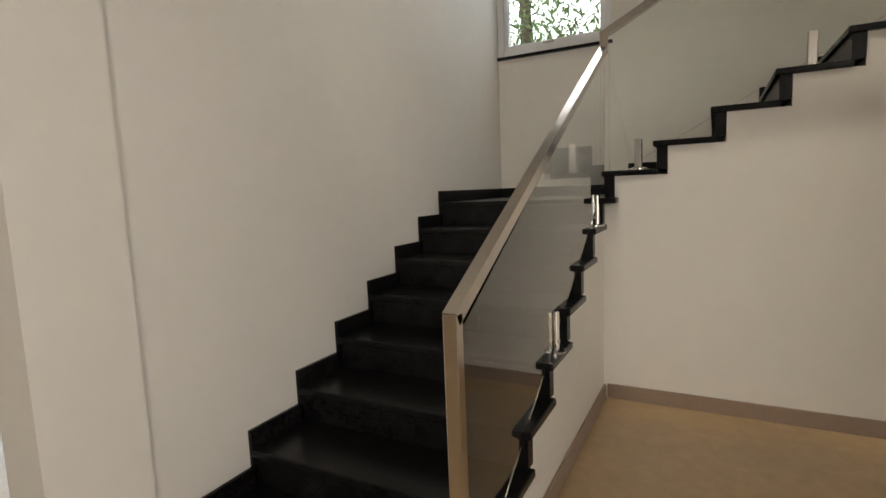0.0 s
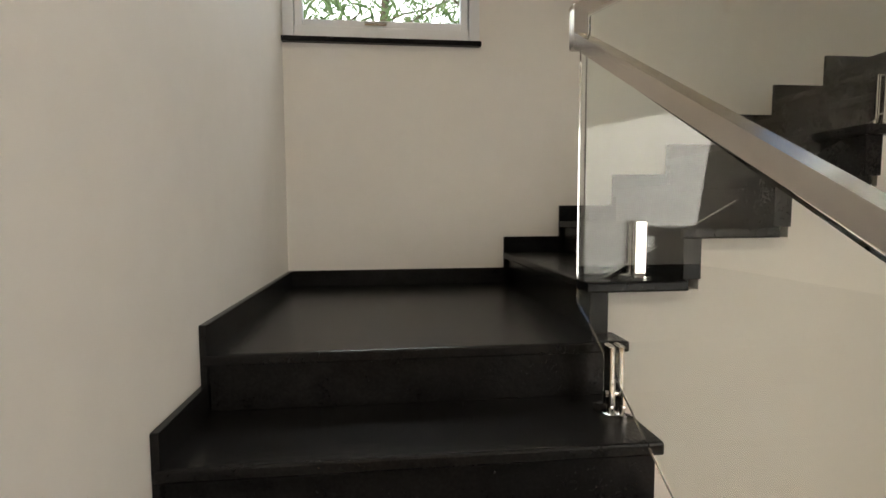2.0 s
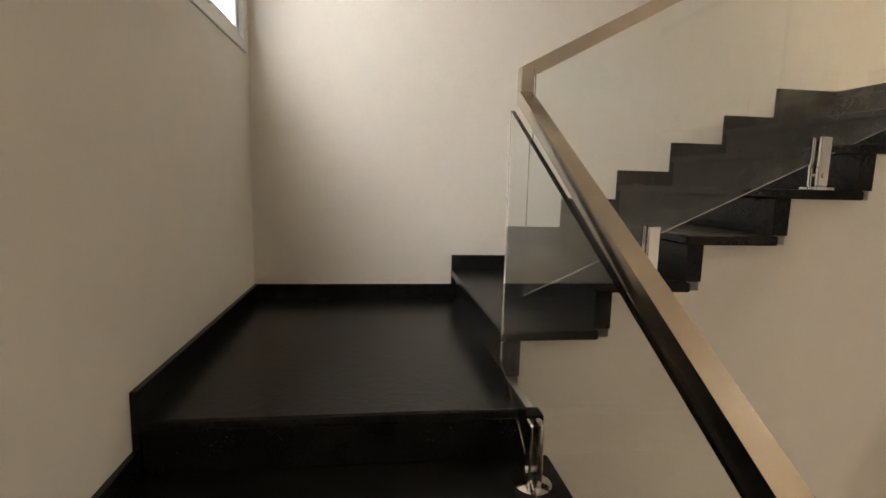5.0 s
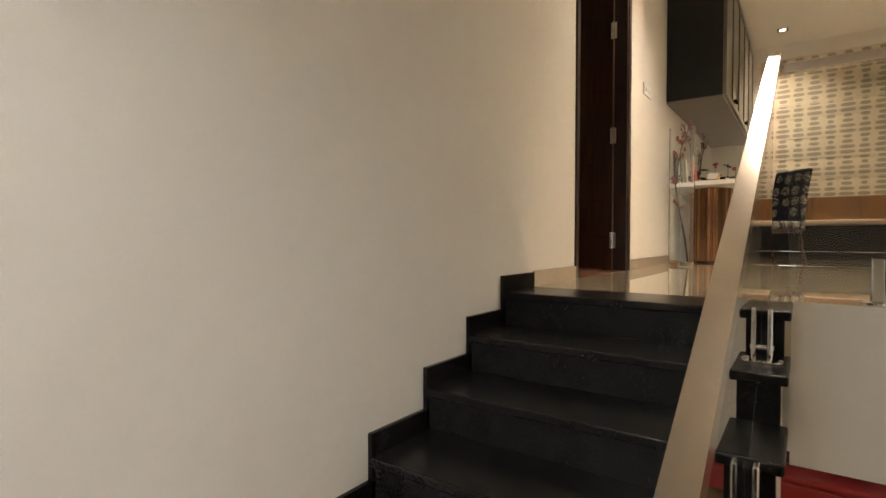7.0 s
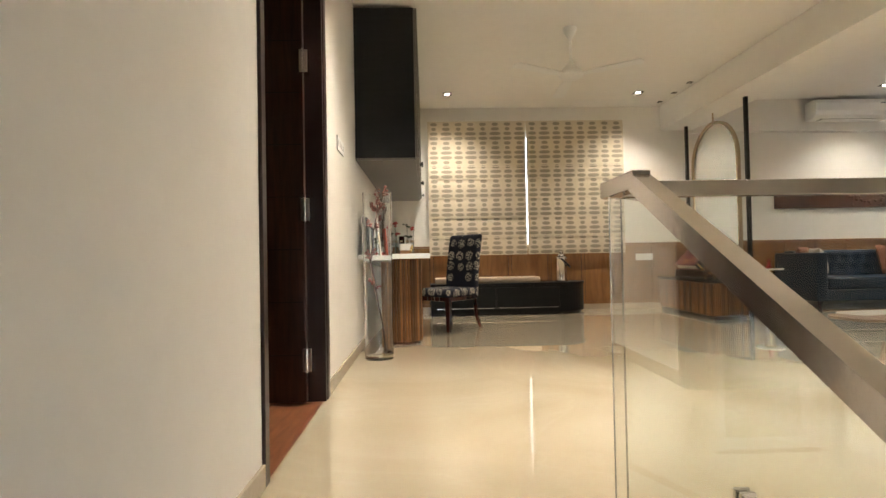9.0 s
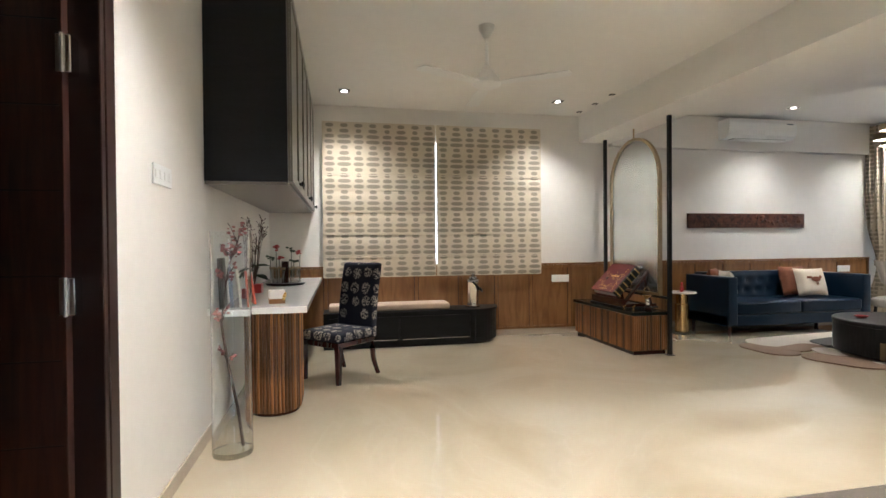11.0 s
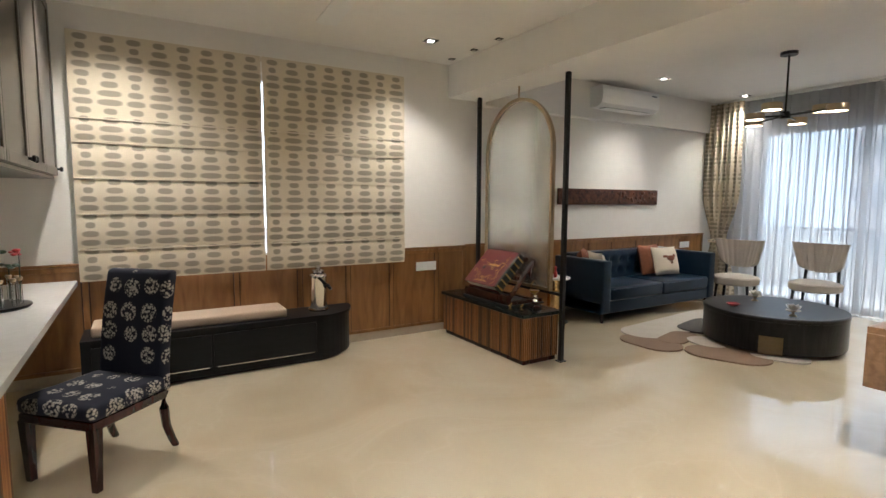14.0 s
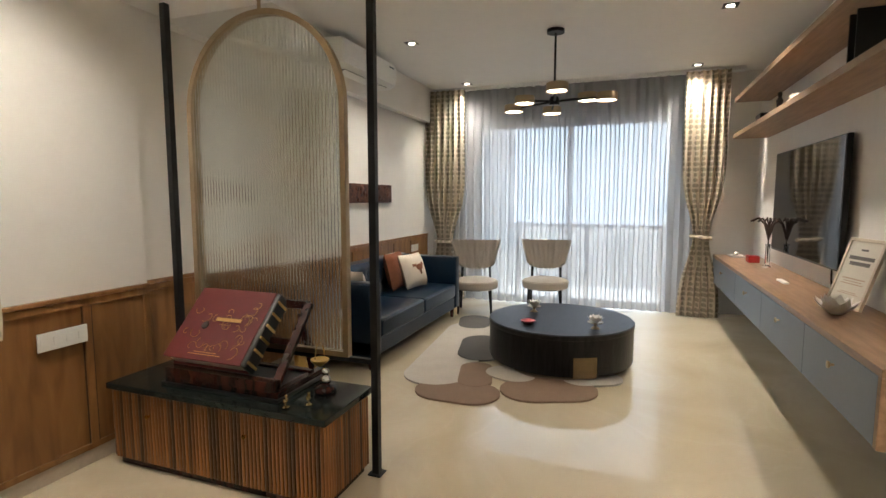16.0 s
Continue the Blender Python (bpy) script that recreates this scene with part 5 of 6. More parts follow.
# ---------- accent chairs ----------
acc = thing("accent_chair", pose(7.80, 7.95, 0, 0, 0, 104), "greige upholstered accent chair with channelled curved back", "chair", "accent chairs")
part("seat", lathe(B(), [(0, 0.29), (0.25, 0.29), (0.275, 0.305), (0.28, 0.35), (0.265, 0.39), (0.20, 0.41), (0, 0.415)], n=40), "grey_fabric", acc, smooth=True)
part("piping", tube(B(), [(0.279 * math.cos(2 * math.pi * k / 40), 0.279 * math.sin(2 * math.pi * k / 40), 0.372) for k in range(41)], 0.006, 6), "grey_fabric", acc, smooth=True)
bm = B()
na, nz = 60, 10
inn, outr = [], []
for j in range(nz + 1):
    t = j / nz
    ra, rb = [], []
    for i in range(na + 1):
        u = i / na * 2 - 1
        ang = radians(-90 + u * (62 + 12 * t))
        lowz = 0.50 + 0.09 * abs(u) ** 3
        hiz = 0.86 + 0.02 * abs(u) ** 2
        z = lowz + (hiz - lowz) * t
        ch = 0.010 * abs(math.sin((u + 1) * math.pi * 4.5))
        r = 0.27 + 0.05 * t
        thick = 0.055 * (1 - 0.6 * abs(u) ** 6)
        ra.append(bm.verts.new(((r - thick + ch * -1) * math.cos(ang), (r - thick - ch) * math.sin(ang) + 0.02, z)))
        rb.append(bm.verts.new((r * math.cos(ang), r * math.sin(ang) + 0.02, z)))
    inn.append(ra), outr.append(rb)
for j in range(nz):
    for i in range(na):
        bm.faces.new((inn[j][i], inn[j][i + 1], inn[j + 1][i + 1], inn[j + 1][i]))
        bm.faces.new((outr[j][i + 1], outr[j][i], outr[j + 1][i], outr[j + 1][i + 1]))
    for i in (0, na):
        bm.faces.new((inn[j][i], inn[j + 1][i], outr[j + 1][i], outr[j][i]))
for i in range(na):
    bm.faces.new((inn[nz][i], inn[nz][i + 1], outr[nz][i + 1], outr[nz][i]))
    bm.faces.new((inn[0][i + 1], inn[0][i], outr[0][i], outr[0][i + 1]))
bmesh.ops.recalc_face_normals(bm, faces=bm.faces)
part("backrest", bm, "grey_fabric", acc, "channelled curved backrest", smooth=True)
for sx in (-1, 1):
    part("back_post", beam(B(), (sx * 0.19, -0.19, 0.0), (sx * 0.17, -0.225, 0.60), 0.03, 0.03, (0, 1, 0)), "black", acc)
    part("leg", cyl(B(), (sx * 0.20, 0.17, 0.0), (sx * 0.18, 0.15, 0.295), 0.012, 0.02, 12), "black", acc, smooth=True)
copy_thing(acc, pose(8.12, 7.15, 0, 0, 0, 96))

# ---------- balcony opening and curtains ----------
wd = thing("window_4", pose(XC, 0, 0), "white sliding balcony doors with tall glass panes", "window", "", "structure")
for a in ((5.722, 5.78, 0.0, 2.378), (8.16, 8.218, 0.0, 2.378), (6.94, 7.00, 0.05, 2.32), (5.78, 8.16, 0.0, 0.05), (5.78, 8.16, 2.32, 2.378)):
    part("window_frame", box(B(), 0.06, 0.13, a[0], a[1], a[2] + 0.001, a[3], 0.004), "upvc", wd)
for a, b in ((5.78, 6.94), (7.0, 8.16)):
    g = part("pane", box(B(), 0.09, 0.096, a, b, 0.05, 2.32), "pane", wd)
    g.visible_shadow = False
# darker taupe band added on the wall above the opening, behind the sheer
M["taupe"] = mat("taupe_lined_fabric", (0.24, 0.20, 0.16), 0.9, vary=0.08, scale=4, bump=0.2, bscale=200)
setting("trim_lintel", box(B(), XC - 0.02, XC - 0.001, 5.3, 8.7, 2.40, CL - 0.002), "taupe", "taupe band on the wall above the balcony doors")
setting("floor_balcony", box(B(), XC, 10.2, 4.6, 9.0, -0.25, -0.02), "quartz", "pale tiled balcony floor")
rl = thing("balcony_railing", pose(9.75, 0, -0.02), "glass balcony railing with slim steel top rail", "railing")
part("top_rail", box(B(), -0.025, 0.025, 4.7, 8.9, 0.98, 1.02, 0.004), "steel", rl)
for k in range(5):
    part("post", box(B(), -0.02, 0.02, 4.72 + k * 1.03, 4.76 + k * 1.03, 0.0, 0.98), "steel", rl)
    if k < 4:
        g = part("glass_panel", box(B(), -0.005, 0.005, 4.78 + k * 1.03, 5.70 + k * 1.03, 0.06, 0.96), "glass", rl)
        g.visible_shadow = False


def cloth(y0, y1, x, z0, z1, waves, amp, width, phase=0.0, nz=24, per=12, fold=0.0):
    """A hanging cloth with folds; width(z) squeezes it towards its own middle and gives the middle."""
    bm = B()
    n = waves * per
    rows = []
    for j in range(nz + 1):
        z = z0 + (z1 - z0) * j / nz
        k, mid = width(z)
        rw = []
        for i in range(n + 1):
            t = i / n
            y = mid + (t - 0.5) * (y1 - y0) * k
            wob = 0.25 * math.sin(t * 9 + z * 1.3 + phase) + 0.2 * math.sin(t * 23 - z * 0.8)
            xx = x + amp * math.sin(2 * math.pi * waves * t + wob * 2 + phase) * (1 + 0.3 * math.sin(t * 31)) * (0.75 + 0.25 * (1 - z / 2.8))
            y += fold * math.sin(4 * math.pi * waves * t + wob * 3 + phase)
            rw.append(bm.verts.new((xx, y, z)))
        rows.append(rw)
    for a, b in zip(rows, rows[1:]):
        for i in range(n):
            bm.faces.new((a[i], a[i + 1], b[i + 1], b[i]))
    return bm


sh = thing("sheer_curtain", pose(0, 0, 0), "white sheer curtain hanging in soft folds over the balcony doors", "curtain")
part("cloth", cloth(5.42, 7.02, 8.50, 0.012, 2.80, 15, 0.036, lambda z: (1.0, 6.22), 0.0, 24, 14, 0.022), "sheer", sh, smooth=True)
part("cloth", cloth(6.98, 8.62, 8.50, 0.012, 2.80, 15, 0.036, lambda z: (1.0, 7.80), 1.7, 24, 14, 0.022), "sheer", sh, smooth=True)
part("track", box(B(), 8.44, 8.56, 5.05, 8.75, 2.80, 2.839), "white_plastic", sh)


def gather(mid, tie):
    def width(z):
        g = math.exp(-((z - tie) / 0.42) ** 2)
        return 1.0 - 0.62 * g, mid
    return width


d1 = thing("patterned_drape", pose(0, 0, 0), "patterned beige drape tied back beside the balcony doors", "curtain", "patterned drapes")
part("cloth", cloth(5.21, 5.66, 8.37, 0.012, 2.80, 6, 0.032, gather(5.43, 0.94), 0, 40), "drape", d1, smooth=True)
part("tie_back", tube(B(), [(8.37 + 0.055 * math.cos(a), 5.43 + 0.10 * math.sin(a), 0.94 + 0.01 * math.sin(a)) for a in [2 * math.pi * k / 24 for k in range(25)]], 0.022, 8), "drape", d1, smooth=True)
tas = B()
for k in range(40):
    z = 2.05 - k * 0.018
    ball(tas, (8.33 + 0.006 * (k % 3), 5.235 + 0.004 * (k % 2), z), 0.010, 1, 1, 1, 6, 4)
part("fringe", tas, "cream", d1, "beaded fringe")
d2 = thing("patterned_drape", pose(0, 0, 0), "patterned beige drape hanging beside the balcony doors", "curtain", "patterned drapes")
part("cloth", cloth(8.27, 8.84, 8.37, 0.012, 2.80, 7, 0.034, gather(8.56, 0.80), 0.6, 40), "drape", d2, smooth=True)
part("tie_back", tube(B(), [(8.37 + 0.055 * math.cos(a), 8.56 + 0.12 * math.sin(a), 0.80) for a in [2 * math.pi * k / 24 for k in range(25)]], 0.022, 8), "drape", d2, smooth=True)

# ---------- television wall ----------
cn = thing("tv_console", pose(4.20, YT, 0), "floating console with brown wood top and slate drawers", "console")
CW, CDp = 4.28, 0.45
part("top", box(B(), 0, CW, 0.002, CDp, 0.705, 0.74, 0.003), "ash", cn, "brown wood top")
part("end_panel", box(B(), 0.0, 0.03, 0.002, CDp, 0.42, 0.704, 0.002), "ash", cn, "brown wood end panel")
part("carcass", box(B(), 0.031, CW, 0.002, CDp - 0.025, 0.422, 0.704), "slate", cn)
for k, (a, b) in enumerate(((0.035, 0.915), (0.921, 1.895), (1.901, 2.90), (2.906, 4.27))):
    dw = part("drawer", box(B(), a, b, CDp - 0.024, CDp - 0.002, 0.424, 0.702, 0.002), "slate", cn)
    part("knob", lathe(B(), [(0, 0), (0.006, 0), (0.006, 0.014), (0.016, 0.018), (0.017, 0.026), (0, 0.03)], n=14), "bronze", dw, smooth=True).matrix_local = pose((a + b) / 2, CDp - 0.002, 0.61, -90, 0, 0)

tv = thing("television", pose(5.88, YT, 0.90), "large black flat television on the wall above the console", "television")
part("bracket", box(B(), 0.6, 1.1, 0.001, 0.04, 0.25, 0.65), "black", tv)
part("housing", box(B(), 0, 1.70, 0.04, 0.075, 0, 0.90, 0.004), "black", tv)
part("screen", box(B(), 0.010, 1.69, 0.0755, 0.0775, 0.016, 0.89), "screen", tv, "glossy dark screen")
part("cable", tube(B(), [(0.25, 0.03, 0.02), (0.24, 0.03, -0.08), (0.22, 0.03, -0.155)], 0.006, 6), "black", tv, smooth=True)

for nm, z, x0 in (("lower", 2.03, 4.62), ("upper", 2.42, 4.62)):
    s = thing("wall_shelf", pose(x0, YT, z), "long floating brown wood wall shelf above the television", "shelf", "wall shelves")
    part("board", box(B(), 0, 8.30 - x0, 0.002, 0.34, 0, 0.045, 0.003), "ash", s)
single("dark_statuette", lathe(B(), [(0, 0), (0.03, 0), (0.035, 0.05), (0.022, 0.10), (0.028, 0.14), (0.012, 0.165), (0.018, 0.185), (0.016, 0.205), (0, 0.215)], (7.05, 5.03, 2.075), 16), "black", "slim black statuette standing on the wall shelf", "statuette", smooth=True)
single("pale_pot", lathe(B(), [(0, 0), (0.055, 0), (0.065, 0.02), (0.065, 0.09), (0.055, 0.10), (0.05, 0.09), (0, 0.085)], (6.55, 5.02, 2.075), 20), "cream", "round pale ceramic pot on the wall shelf", "pot", smooth=True)
single("dark_box", box(B(), 7.75, 7.95, 4.90, 5.03, 2.075, 2.22, 0.004), "black", "small black speaker box on the wall shelf", "box")
for k in range(2):
    single("photo_frame", box(B(), 5.20 + k * 0.10, 5.215 + k * 0.10, 4.88, 5.12, 2.075, 2.36, 0.003), "black", "thin black standing photo frame on the shelf", "frame", "shelf frames")

pf = thing("picture_stand", pose(5.50, 4.99, 0.74, 17, 0, 12), "white framed print leaning on the console", "picture frame")
for a in ((-0.16, 0.16, 0.0, 0.02), (-0.16, 0.16, 0.40, 0.42), (-0.16, -0.14, 0.02, 0.40), (0.14, 0.16, 0.02, 0.40)):
    part("frame", box(B(), a[0], a[1], -0.008, 0.010, a[2], a[3], 0.002), "cream", pf)
pr = part("print", box(B(), -0.14, 0.14, -0.004, 0.003, 0.02, 0.40), "paper", pf)
for z, w, h in ((0.345, 0.03, 0.012), (0.29, 0.11, 0.022), (0.255, 0.09, 0.022), (0.17, 0.10, 0.008), (0.155, 0.08, 0.006), (0.14, 0.10, 0.006), (0.09, 0.07, 0.004), (0.08, 0.09, 0.004)):
    part("print_bar", box(B(), -w, w, 0.0032, 0.0042, z, z + h), "cab_front" if h > 0.02 or w < 0.04 else "beige_fabric", pr)
lotus(5.25, 5.10, 0.741, 1.7, "large white lotus tealight on the console", False, "")
single("remote", box(B(), 6.30, 6.50, 5.06, 5.10, 0.7405, 0.757, 0.006), "white_plastic", "white remote control on the console", "remote")
bx = thing("red_glass_box", pose(7.75, 5.02, 0.741), "small red glass trinket box on the console", "box")
part("body", box(B(), -0.07, 0.07, -0.05, 0.05, 0, 0.07, 0.008), "red", bx)
wb = thing("white_dish", pose(8.25, 5.08, 0.741), "flat white covered dish on the console", "dish")
part("tray", box(B(), -0.12, 0.12, -0.07, 0.07, 0, 0.018, 0.006), "white_wax", wb)
part("knob", ball(B(), (0, 0, 0.035), 0.024, 1, 1, 0.8), "white_wax", wb, smooth=True)
vs = thing("bud_vase", pose(7.36, 4.98, 0.741), "clear bud vase with dried dark grasses", "vase")
g = part("vase_body", lathe(B(), [(0, 0), (0.04, 0), (0.04, 0.012), (0.022, 0.02), (0.018, 0.20), (0.024, 0.22), (0.020, 0.22), (0.014, 0.20), (0.017, 0.025), (0, 0.022)], n=20), "mirror_glass", vs, smooth=True)
g.visible_shadow = False
rnd = random.Random(6)
for k in range(9):
    a = rnd.uniform(0, 6.28)
    ln = rnd.uniform(0.05, 0.11)
    pts = [(0, 0, 0.05), (0, 0, 0.25), (ln * 0.4 * math.cos(a), ln * 0.4 * math.sin(a), 0.40), (ln * math.cos(a), ln * math.sin(a), 0.46), (ln * 1.6 * math.cos(a), ln * 1.6 * math.sin(a), 0.43)]
    part("grass_stem", tube(B(), pts, 0.005, 5, 1.8), "twig", vs, smooth=True)

# ---------- vase and desk objects ----------
va = thing("floor_vase", pose(0.185, 5.745, 0), "tall clear glass cylinder vase holding a blossom branch", "vase")
g = part("cylinder", lathe(B(), [(0, 0), (0.105, 0), (0.107, 0.01), (0.107, 1.23), (0.102, 1.23), (0.102, 0.03), (0, 0.028)], n=40), "mirror_glass", va, "clear glass cylinder", smooth=True)
g.visible_shadow = False
rnd = random.Random(12)
stem = [(0.05, 0.02, 0.035), (0.03, -0.01, 0.25), (-0.02, 0.0, 0.5), (-0.055, 0.01, 0.72), (-0.03, 0.02, 0.95), (0.0, 0.0, 1.08), (0.03, 0.03, 1.17), (0.05, 0.04, 1.25)]
part("branch", tube(B(), stem, 0.009, 7, 0.35), "twig", va, "thin brown branch", smooth=True)
for k in range(26):
    s = rnd.randint(2, 6)
    p0 = Vector(stem[s])
    a = rnd.uniform(0, 6.28)
    rr = 0.055
    p1 = p0 + Vector((rr * math.cos(a), rr * math.sin(a), rnd.uniform(0.04, 0.11)))
    if p1.z < 1.4:
        r = math.hypot(p1.x, p1.y)
        if r > 0.09:
            p1.x, p1.y = p1.x * 0.09 / r, p1.y * 0.09 / r
    part("twig", tube(B(), [p0, (p0 + p1) / 2 + Vector((0, 0, 0.01)), p1], 0.0035, 5, 0.5), "twig", va, smooth=True)
    bm = B()
    for q in range(5):
        c = p0.lerp(p1, rnd.uniform(0.4, 1.0)) + Vector((rnd.gauss(0, 0.008), rnd.gauss(0, 0.008), rnd.gauss(0, 0.012)))
        ball(bm, c, rnd.uniform(0.006, 0.013), 1, 1, 0.7, 7, 5)
    part("blossom", bm, "pink", va, "dusty pink dried blossoms", smooth=True)

DT = 0.775
for x, y, th, hh, dp, m, lean, lab in ((0.06, 6.13, 0.035, 0.30, 0.20, "book_dark", 6, "upright dark book at the desk end"), (0.11, 6.17, 0.02, 0.24, 0.17, "slate", 9, "upright grey-blue book on the desk"),
                                       (0.165, 6.17, 0.016, 0.23, 0.16, "paper", 12, "upright white booklet on the desk"), (0.235, 6.20, 0.014, 0.22, 0.12, "coral", 16, "coral red standing card on the desk")):
    bkx = thing("desk_book", pose(x, y, DT + 0.004, 0, -lean * 0.5, lean), lab, "book", "desk books")
    part("cover", box(B(), -th / 2, th / 2, -dp / 2, dp / 2, 0, hh, 0.002), m, bkx)
    if m != "coral":
        part("pages", box(B(), -th / 2 + 0.003, th / 2 - 0.003, -dp / 2 + 0.006, dp / 2 + 0.001, 0.004, hh + 0.001), "paper", bkx)
cd = thing("candle_block", pose(0.372, 6.22, DT, 0, 0, 10), "square white candle in a wooden block with gold flower", "candle")
part("block", box(B(), -0.05, 0.05, -0.05, 0.05, 0, 0.03, 0.003), "oak", cd)
part("candle", box(B(), -0.049, 0.049, -0.049, 0.049, 0.031, 0.085, 0.004), "white_wax", cd)
part("flower", ball(ball(ball(B(), (0.045, -0.052, 0.05), 0.012), (0.04, -0.054, 0.03), 0.010), (0.05, -0.052, 0.065), 0.008), "gold", cd, smooth=True)

bo = thing("bonsai_pot", pose(0.11, 7.02, DT), "black square pot with dark leafy twig arrangement", "plant")
part("pot", box(B(), -0.06, 0.06, -0.06, 0.06, 0, 0.07, 0.006), "red", bo, "dark red glass pot")
rnd = random.Random(21)
for k in range(9):
    a = rnd.uniform(0, 6.28)
    ln = rnd.uniform(0.05, 0.20)
    top = rnd.uniform(0.35, 0.66)
    pts = [(0, 0, 0.06), (0.2 * ln * math.cos(a), 0.2 * ln * math.sin(a), top * 0.4), (0.6 * ln * math.cos(a) * 0.6, 0.6 * ln * math.sin(a), top * 0.7), (ln * math.cos(a) * 0.6, ln * math.sin(a), top)]
    part("twig", tube(B(), pts, 0.004, 5, 0.4), "twig", bo, smooth=True)
    bm = B()
    for q in range(10):
        u = rnd.uniform(0.45, 1.0)
        base = Vector(pts[2]).lerp(Vector(pts[3]), u)
        tip = base + Vector((rnd.uniform(-0.03, 0.03), rnd.uniform(-0.04, 0.04), rnd.uniform(0.0, 0.05)))
        tube(bm, [base, tip], 0.0018, 4), ball(bm, tip, 0.005, 1, 1, 1, 6, 4)
    part("buds", bm, "twig", bo)
for k in range(12):
    a = rnd.uniform(0, 6.28)
    bm = B()
    q = Euler((rnd.uniform(-0.5, 0.4), 0, a)).to_matrix()
    c = Vector((0.02 * math.cos(a), 0.02 * math.sin(a), rnd.uniform(0.12, 0.26)))
    v = [bm.verts.new(c + q @ Vector(w)) for w in ((0, 0, 0), (0.025, 0.04, 0.01), (0.022, 0.08, 0.004), (0, 0.12, -0.02), (-0.022, 0.08, 0.004), (-0.025, 0.04, 0.01))]
    bm.faces.new((v[0], v[1], v[2], v[3])), bm.faces.new((v[0], v[3], v[4], v[5]))
    part("leaf", bm, "green", bo)

tr = thing("tube_vase_tray", pose(0.27, 7.80, DT), "round black tray of glass tubes with small flowers", "vase")
part("tray", lathe(B(), [(0, 0), (0.17, 0), (0.18, 0.008), (0.18, 0.018), (0, 0.018)], n=36), "black", tr, smooth=True)
part("holder", box(B(), -0.03, 0.03, -0.03, 0.03, 0.018, 0.22, 0.004), "mahogany", tr)
rnd = random.Random(5)
for k in range(12):
    a = 2 * math.pi * k / 12
    x, y = 0.13 * math.cos(a), 0.13 * math.sin(a)
    tb = part("glass_tube", lathe(B(), [(0, 0), (0.011, 0), (0.011, 0.14), (0.009, 0.14), (0.009, 0.004), (0, 0.004)], (x, y, 0.018), 10), "mirror_glass", tr, smooth=True)
    tb.visible_shadow = False
    part("collar", lathe(B(), [(0.011, 0.13), (0.016, 0.14), (0.016, 0.15), (0.011, 0.15)], (x, y, 0.018), 10), "bronze", tb, smooth=True)
    if k % 2 == 0:
        hgt = rnd.uniform(0.20, 0.36)
        part("stalk", tube(B(), [(x, y, 0.03), (x * 1.05, y * 1.05, hgt)], 0.003, 5), "green", tr)
        bm = B()
        for q in range(6):
            ball(bm, (x + rnd.gauss(0, 0.018), y + rnd.gauss(0, 0.018), hgt + rnd.gauss(0, 0.012)), rnd.uniform(0.010, 0.02), 1, 1, 0.6, 8, 5)
        part("flower_head", bm, "red" if k % 4 == 0 else "green", tr, smooth=True)

# ---------- plates on the walls ----------


def plate(name, m, w, h, gangs, label):
    t = thing(name, m, label, "switch", "", "")
    part("plate", box(B(), -w / 2, w / 2, -0.010, -0.001, -h / 2, h / 2, 0.003), "white_plastic", t)
    for k in range(gangs):
        a = -w / 2 + w * (k + 0.5) / gangs
        part("rocker", box(B(), a - w / gangs * 0.32, a + w / gangs * 0.32, -0.014, -0.0105, -h * 0.22, h * 0.22, 0.002), "white_plastic", t)
    return t


so = plate("wall_socket", pose(3.525, YN - 0.021, 0.70), 0.235, 0.09, 4, "white modular socket plate on the wood dado")
plate("wall_socket", pose(7.98, YS - 0.021, 0.74), 0.22, 0.09, 3, "white modular socket plate on the wood dado")
plate("wall_switch", pose(0.001, 5.22, 1.465, 0, 0, 90), 0.235, 0.09, 4, "white modular switch plate on the painted wall")

# ---------- lower room ----------
wp = thing("wall_moulding", pose(0, 10.0, Z0), "painted wall mouldings framing panels in the lower room", "moulding", "", "structure")
for x0, x1 in ((0.3, 2.1), (2.4, 4.4), (4.7, 6.6)):
    for z0, z1 in ((0.25, 0.95), (1.15, 2.35)):
        for a in ((x0, x1, z0, z0 + 0.03), (x0, x1, z1 - 0.03, z1), (x0, x0 + 0.03, z0 + 0.03, z1 - 0.03), (x1 - 0.03, x1, z0 + 0.03, z1 - 0.03)):
            part("moulding", box(B(), a[0], a[1], -0.022, -0.001, a[2], a[3], 0.006), "plaster", wp)
tub = thing("tub_armchair", pose(3.8, 7.5, Z0, 0, 0, 150), "dark grey tub armchair in the room below", "chair")
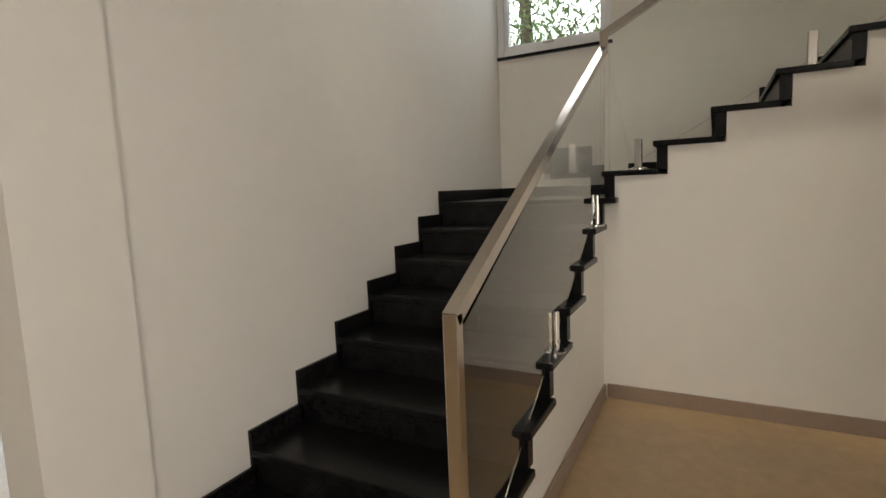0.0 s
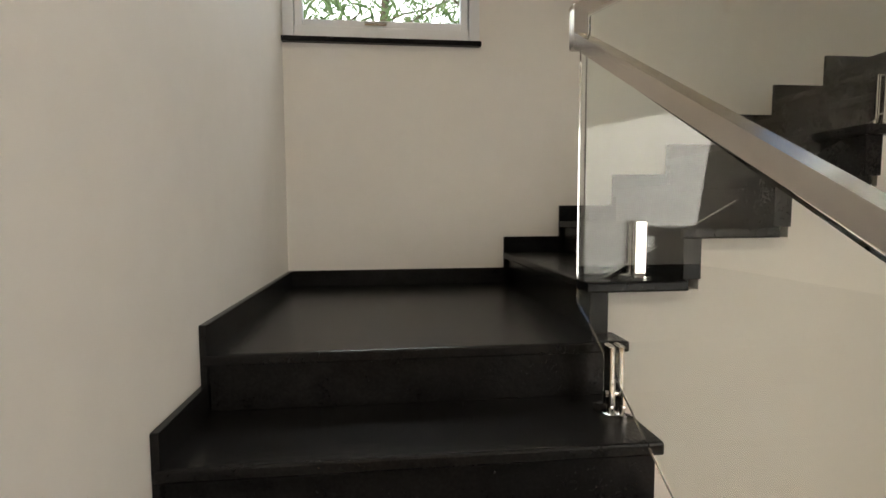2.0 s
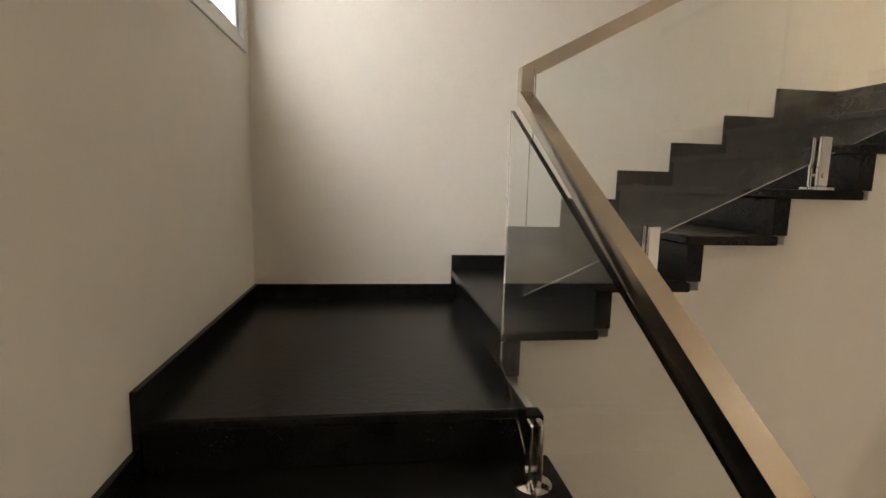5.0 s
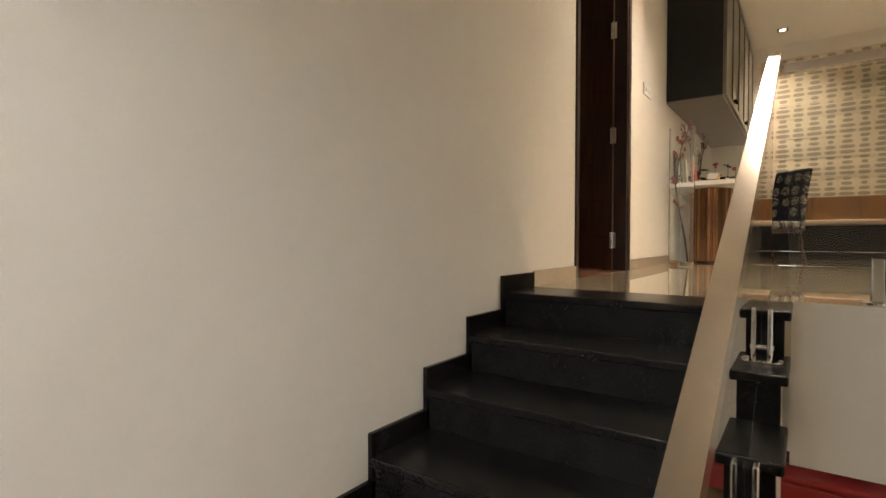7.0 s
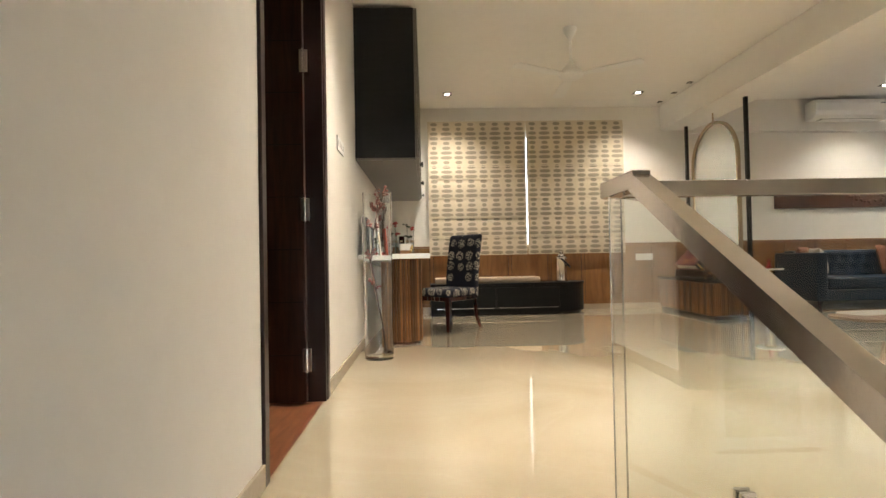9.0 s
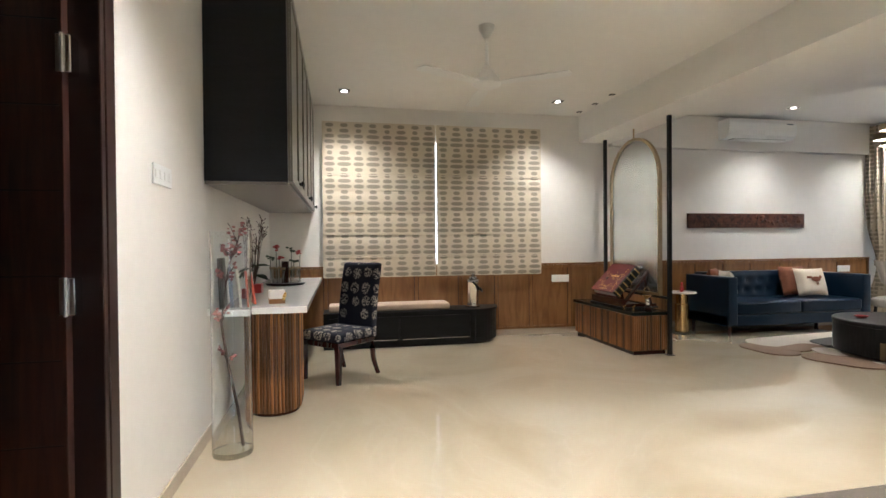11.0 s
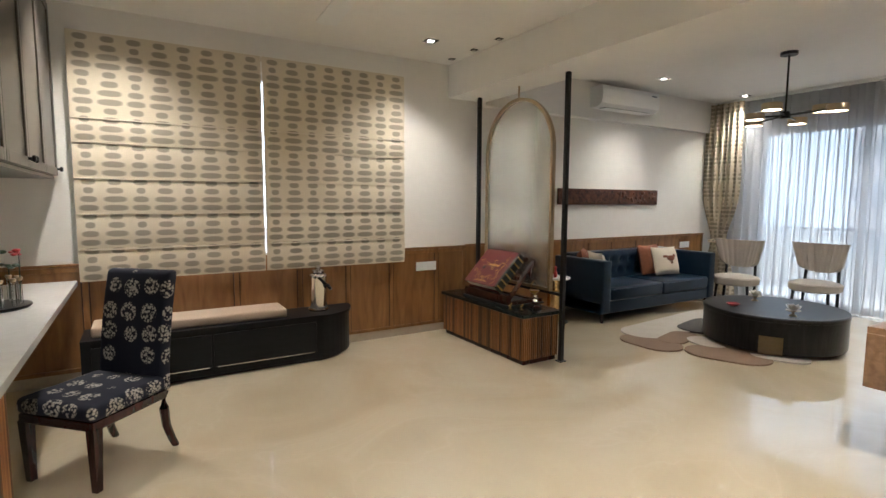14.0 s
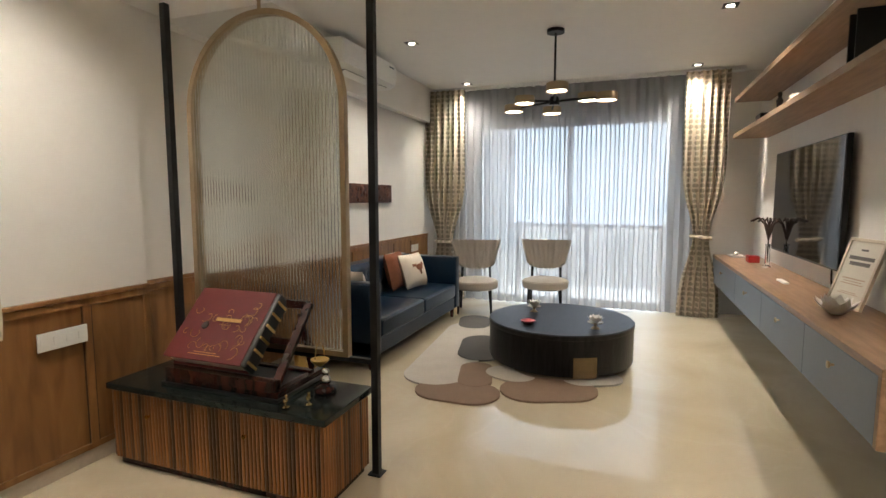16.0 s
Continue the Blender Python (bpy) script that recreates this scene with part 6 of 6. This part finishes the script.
part("seat", lathe(B(), [(0, 0.26), (0.30, 0.26), (0.33, 0.29), (0.33, 0.39), (0.30, 0.43), (0, 0.44)], n=32), "grey_fabric", tub, smooth=True)
bm = B()
shell = []
for k in range(25):
    a = radians(-200 + k * 220 / 24)
    top = 0.62 + 0.18 * math.sin(math.pi * k / 24)
    c, q = math.cos(a), math.sin(a)
    shell.append([bm.verts.new((r * c, r * q, z)) for r, z in ((0.34, 0.20), (0.37, top - 0.03), (0.395, top), (0.42, top - 0.03), (0.40, 0.20))])
for a, b in zip(shell, shell[1:]):
    for i in range(5):
        bm.faces.new((a[i], a[(i + 1) % 5], b[(i + 1) % 5], b[i]))
bm.faces.new(shell[0]), bm.faces.new(shell[-1][::-1])
bmesh.ops.recalc_face_normals(bm, faces=bm.faces)
part("backrest", bm, "grey_fabric", tub, smooth=True)
for sx in (-1, 1):
    for sy in (-1, 1):
        part("leg", cyl(B(), (sx * 0.24, sy * 0.24, 0), (sx * 0.22, sy * 0.22, 0.265), 0.014, 0.022, 12), "mahogany", tub, smooth=True)
rs = thing("red_sofa", pose(0.25, 8.35, Z0), "red upholstered sofa in the room below", "sofa")
part("base", box(B(), 0, 2.0, 0.0, 0.85, 0.10, 0.40, 0.03, 3), "red", rs, smooth=True)
part("seat", box(B(), 0.14, 1.86, -0.02, 0.62, 0.401, 0.50, 0.04, 3), "red", rs, smooth=True)
part("backrest", box(B(), 0.0, 2.0, 0.62, 0.86, 0.401, 0.82, 0.05, 3), "red", rs, smooth=True)
for x in (0.0, 1.87):
    part("arm", box(B(), x, x + 0.13, 0.0, 0.618, 0.401, 0.62, 0.03, 3), "red", rs, smooth=True)
for x in (0.06, 1.94):
    for y in (0.06, 0.78):
        part("leg", cyl(B(), (x, y, 0), (x, y, 0.11), 0.02, 0.03, 10), "mahogany", rs)
for x in (1.35, 0.6):
    pillow("throw_pillow", pose(0.25 + x, 8.80, Z0 + 0.70, -14, 0, 6), 0.44, 0.42, "medallion", "dark printed cushion on the red sofa below")
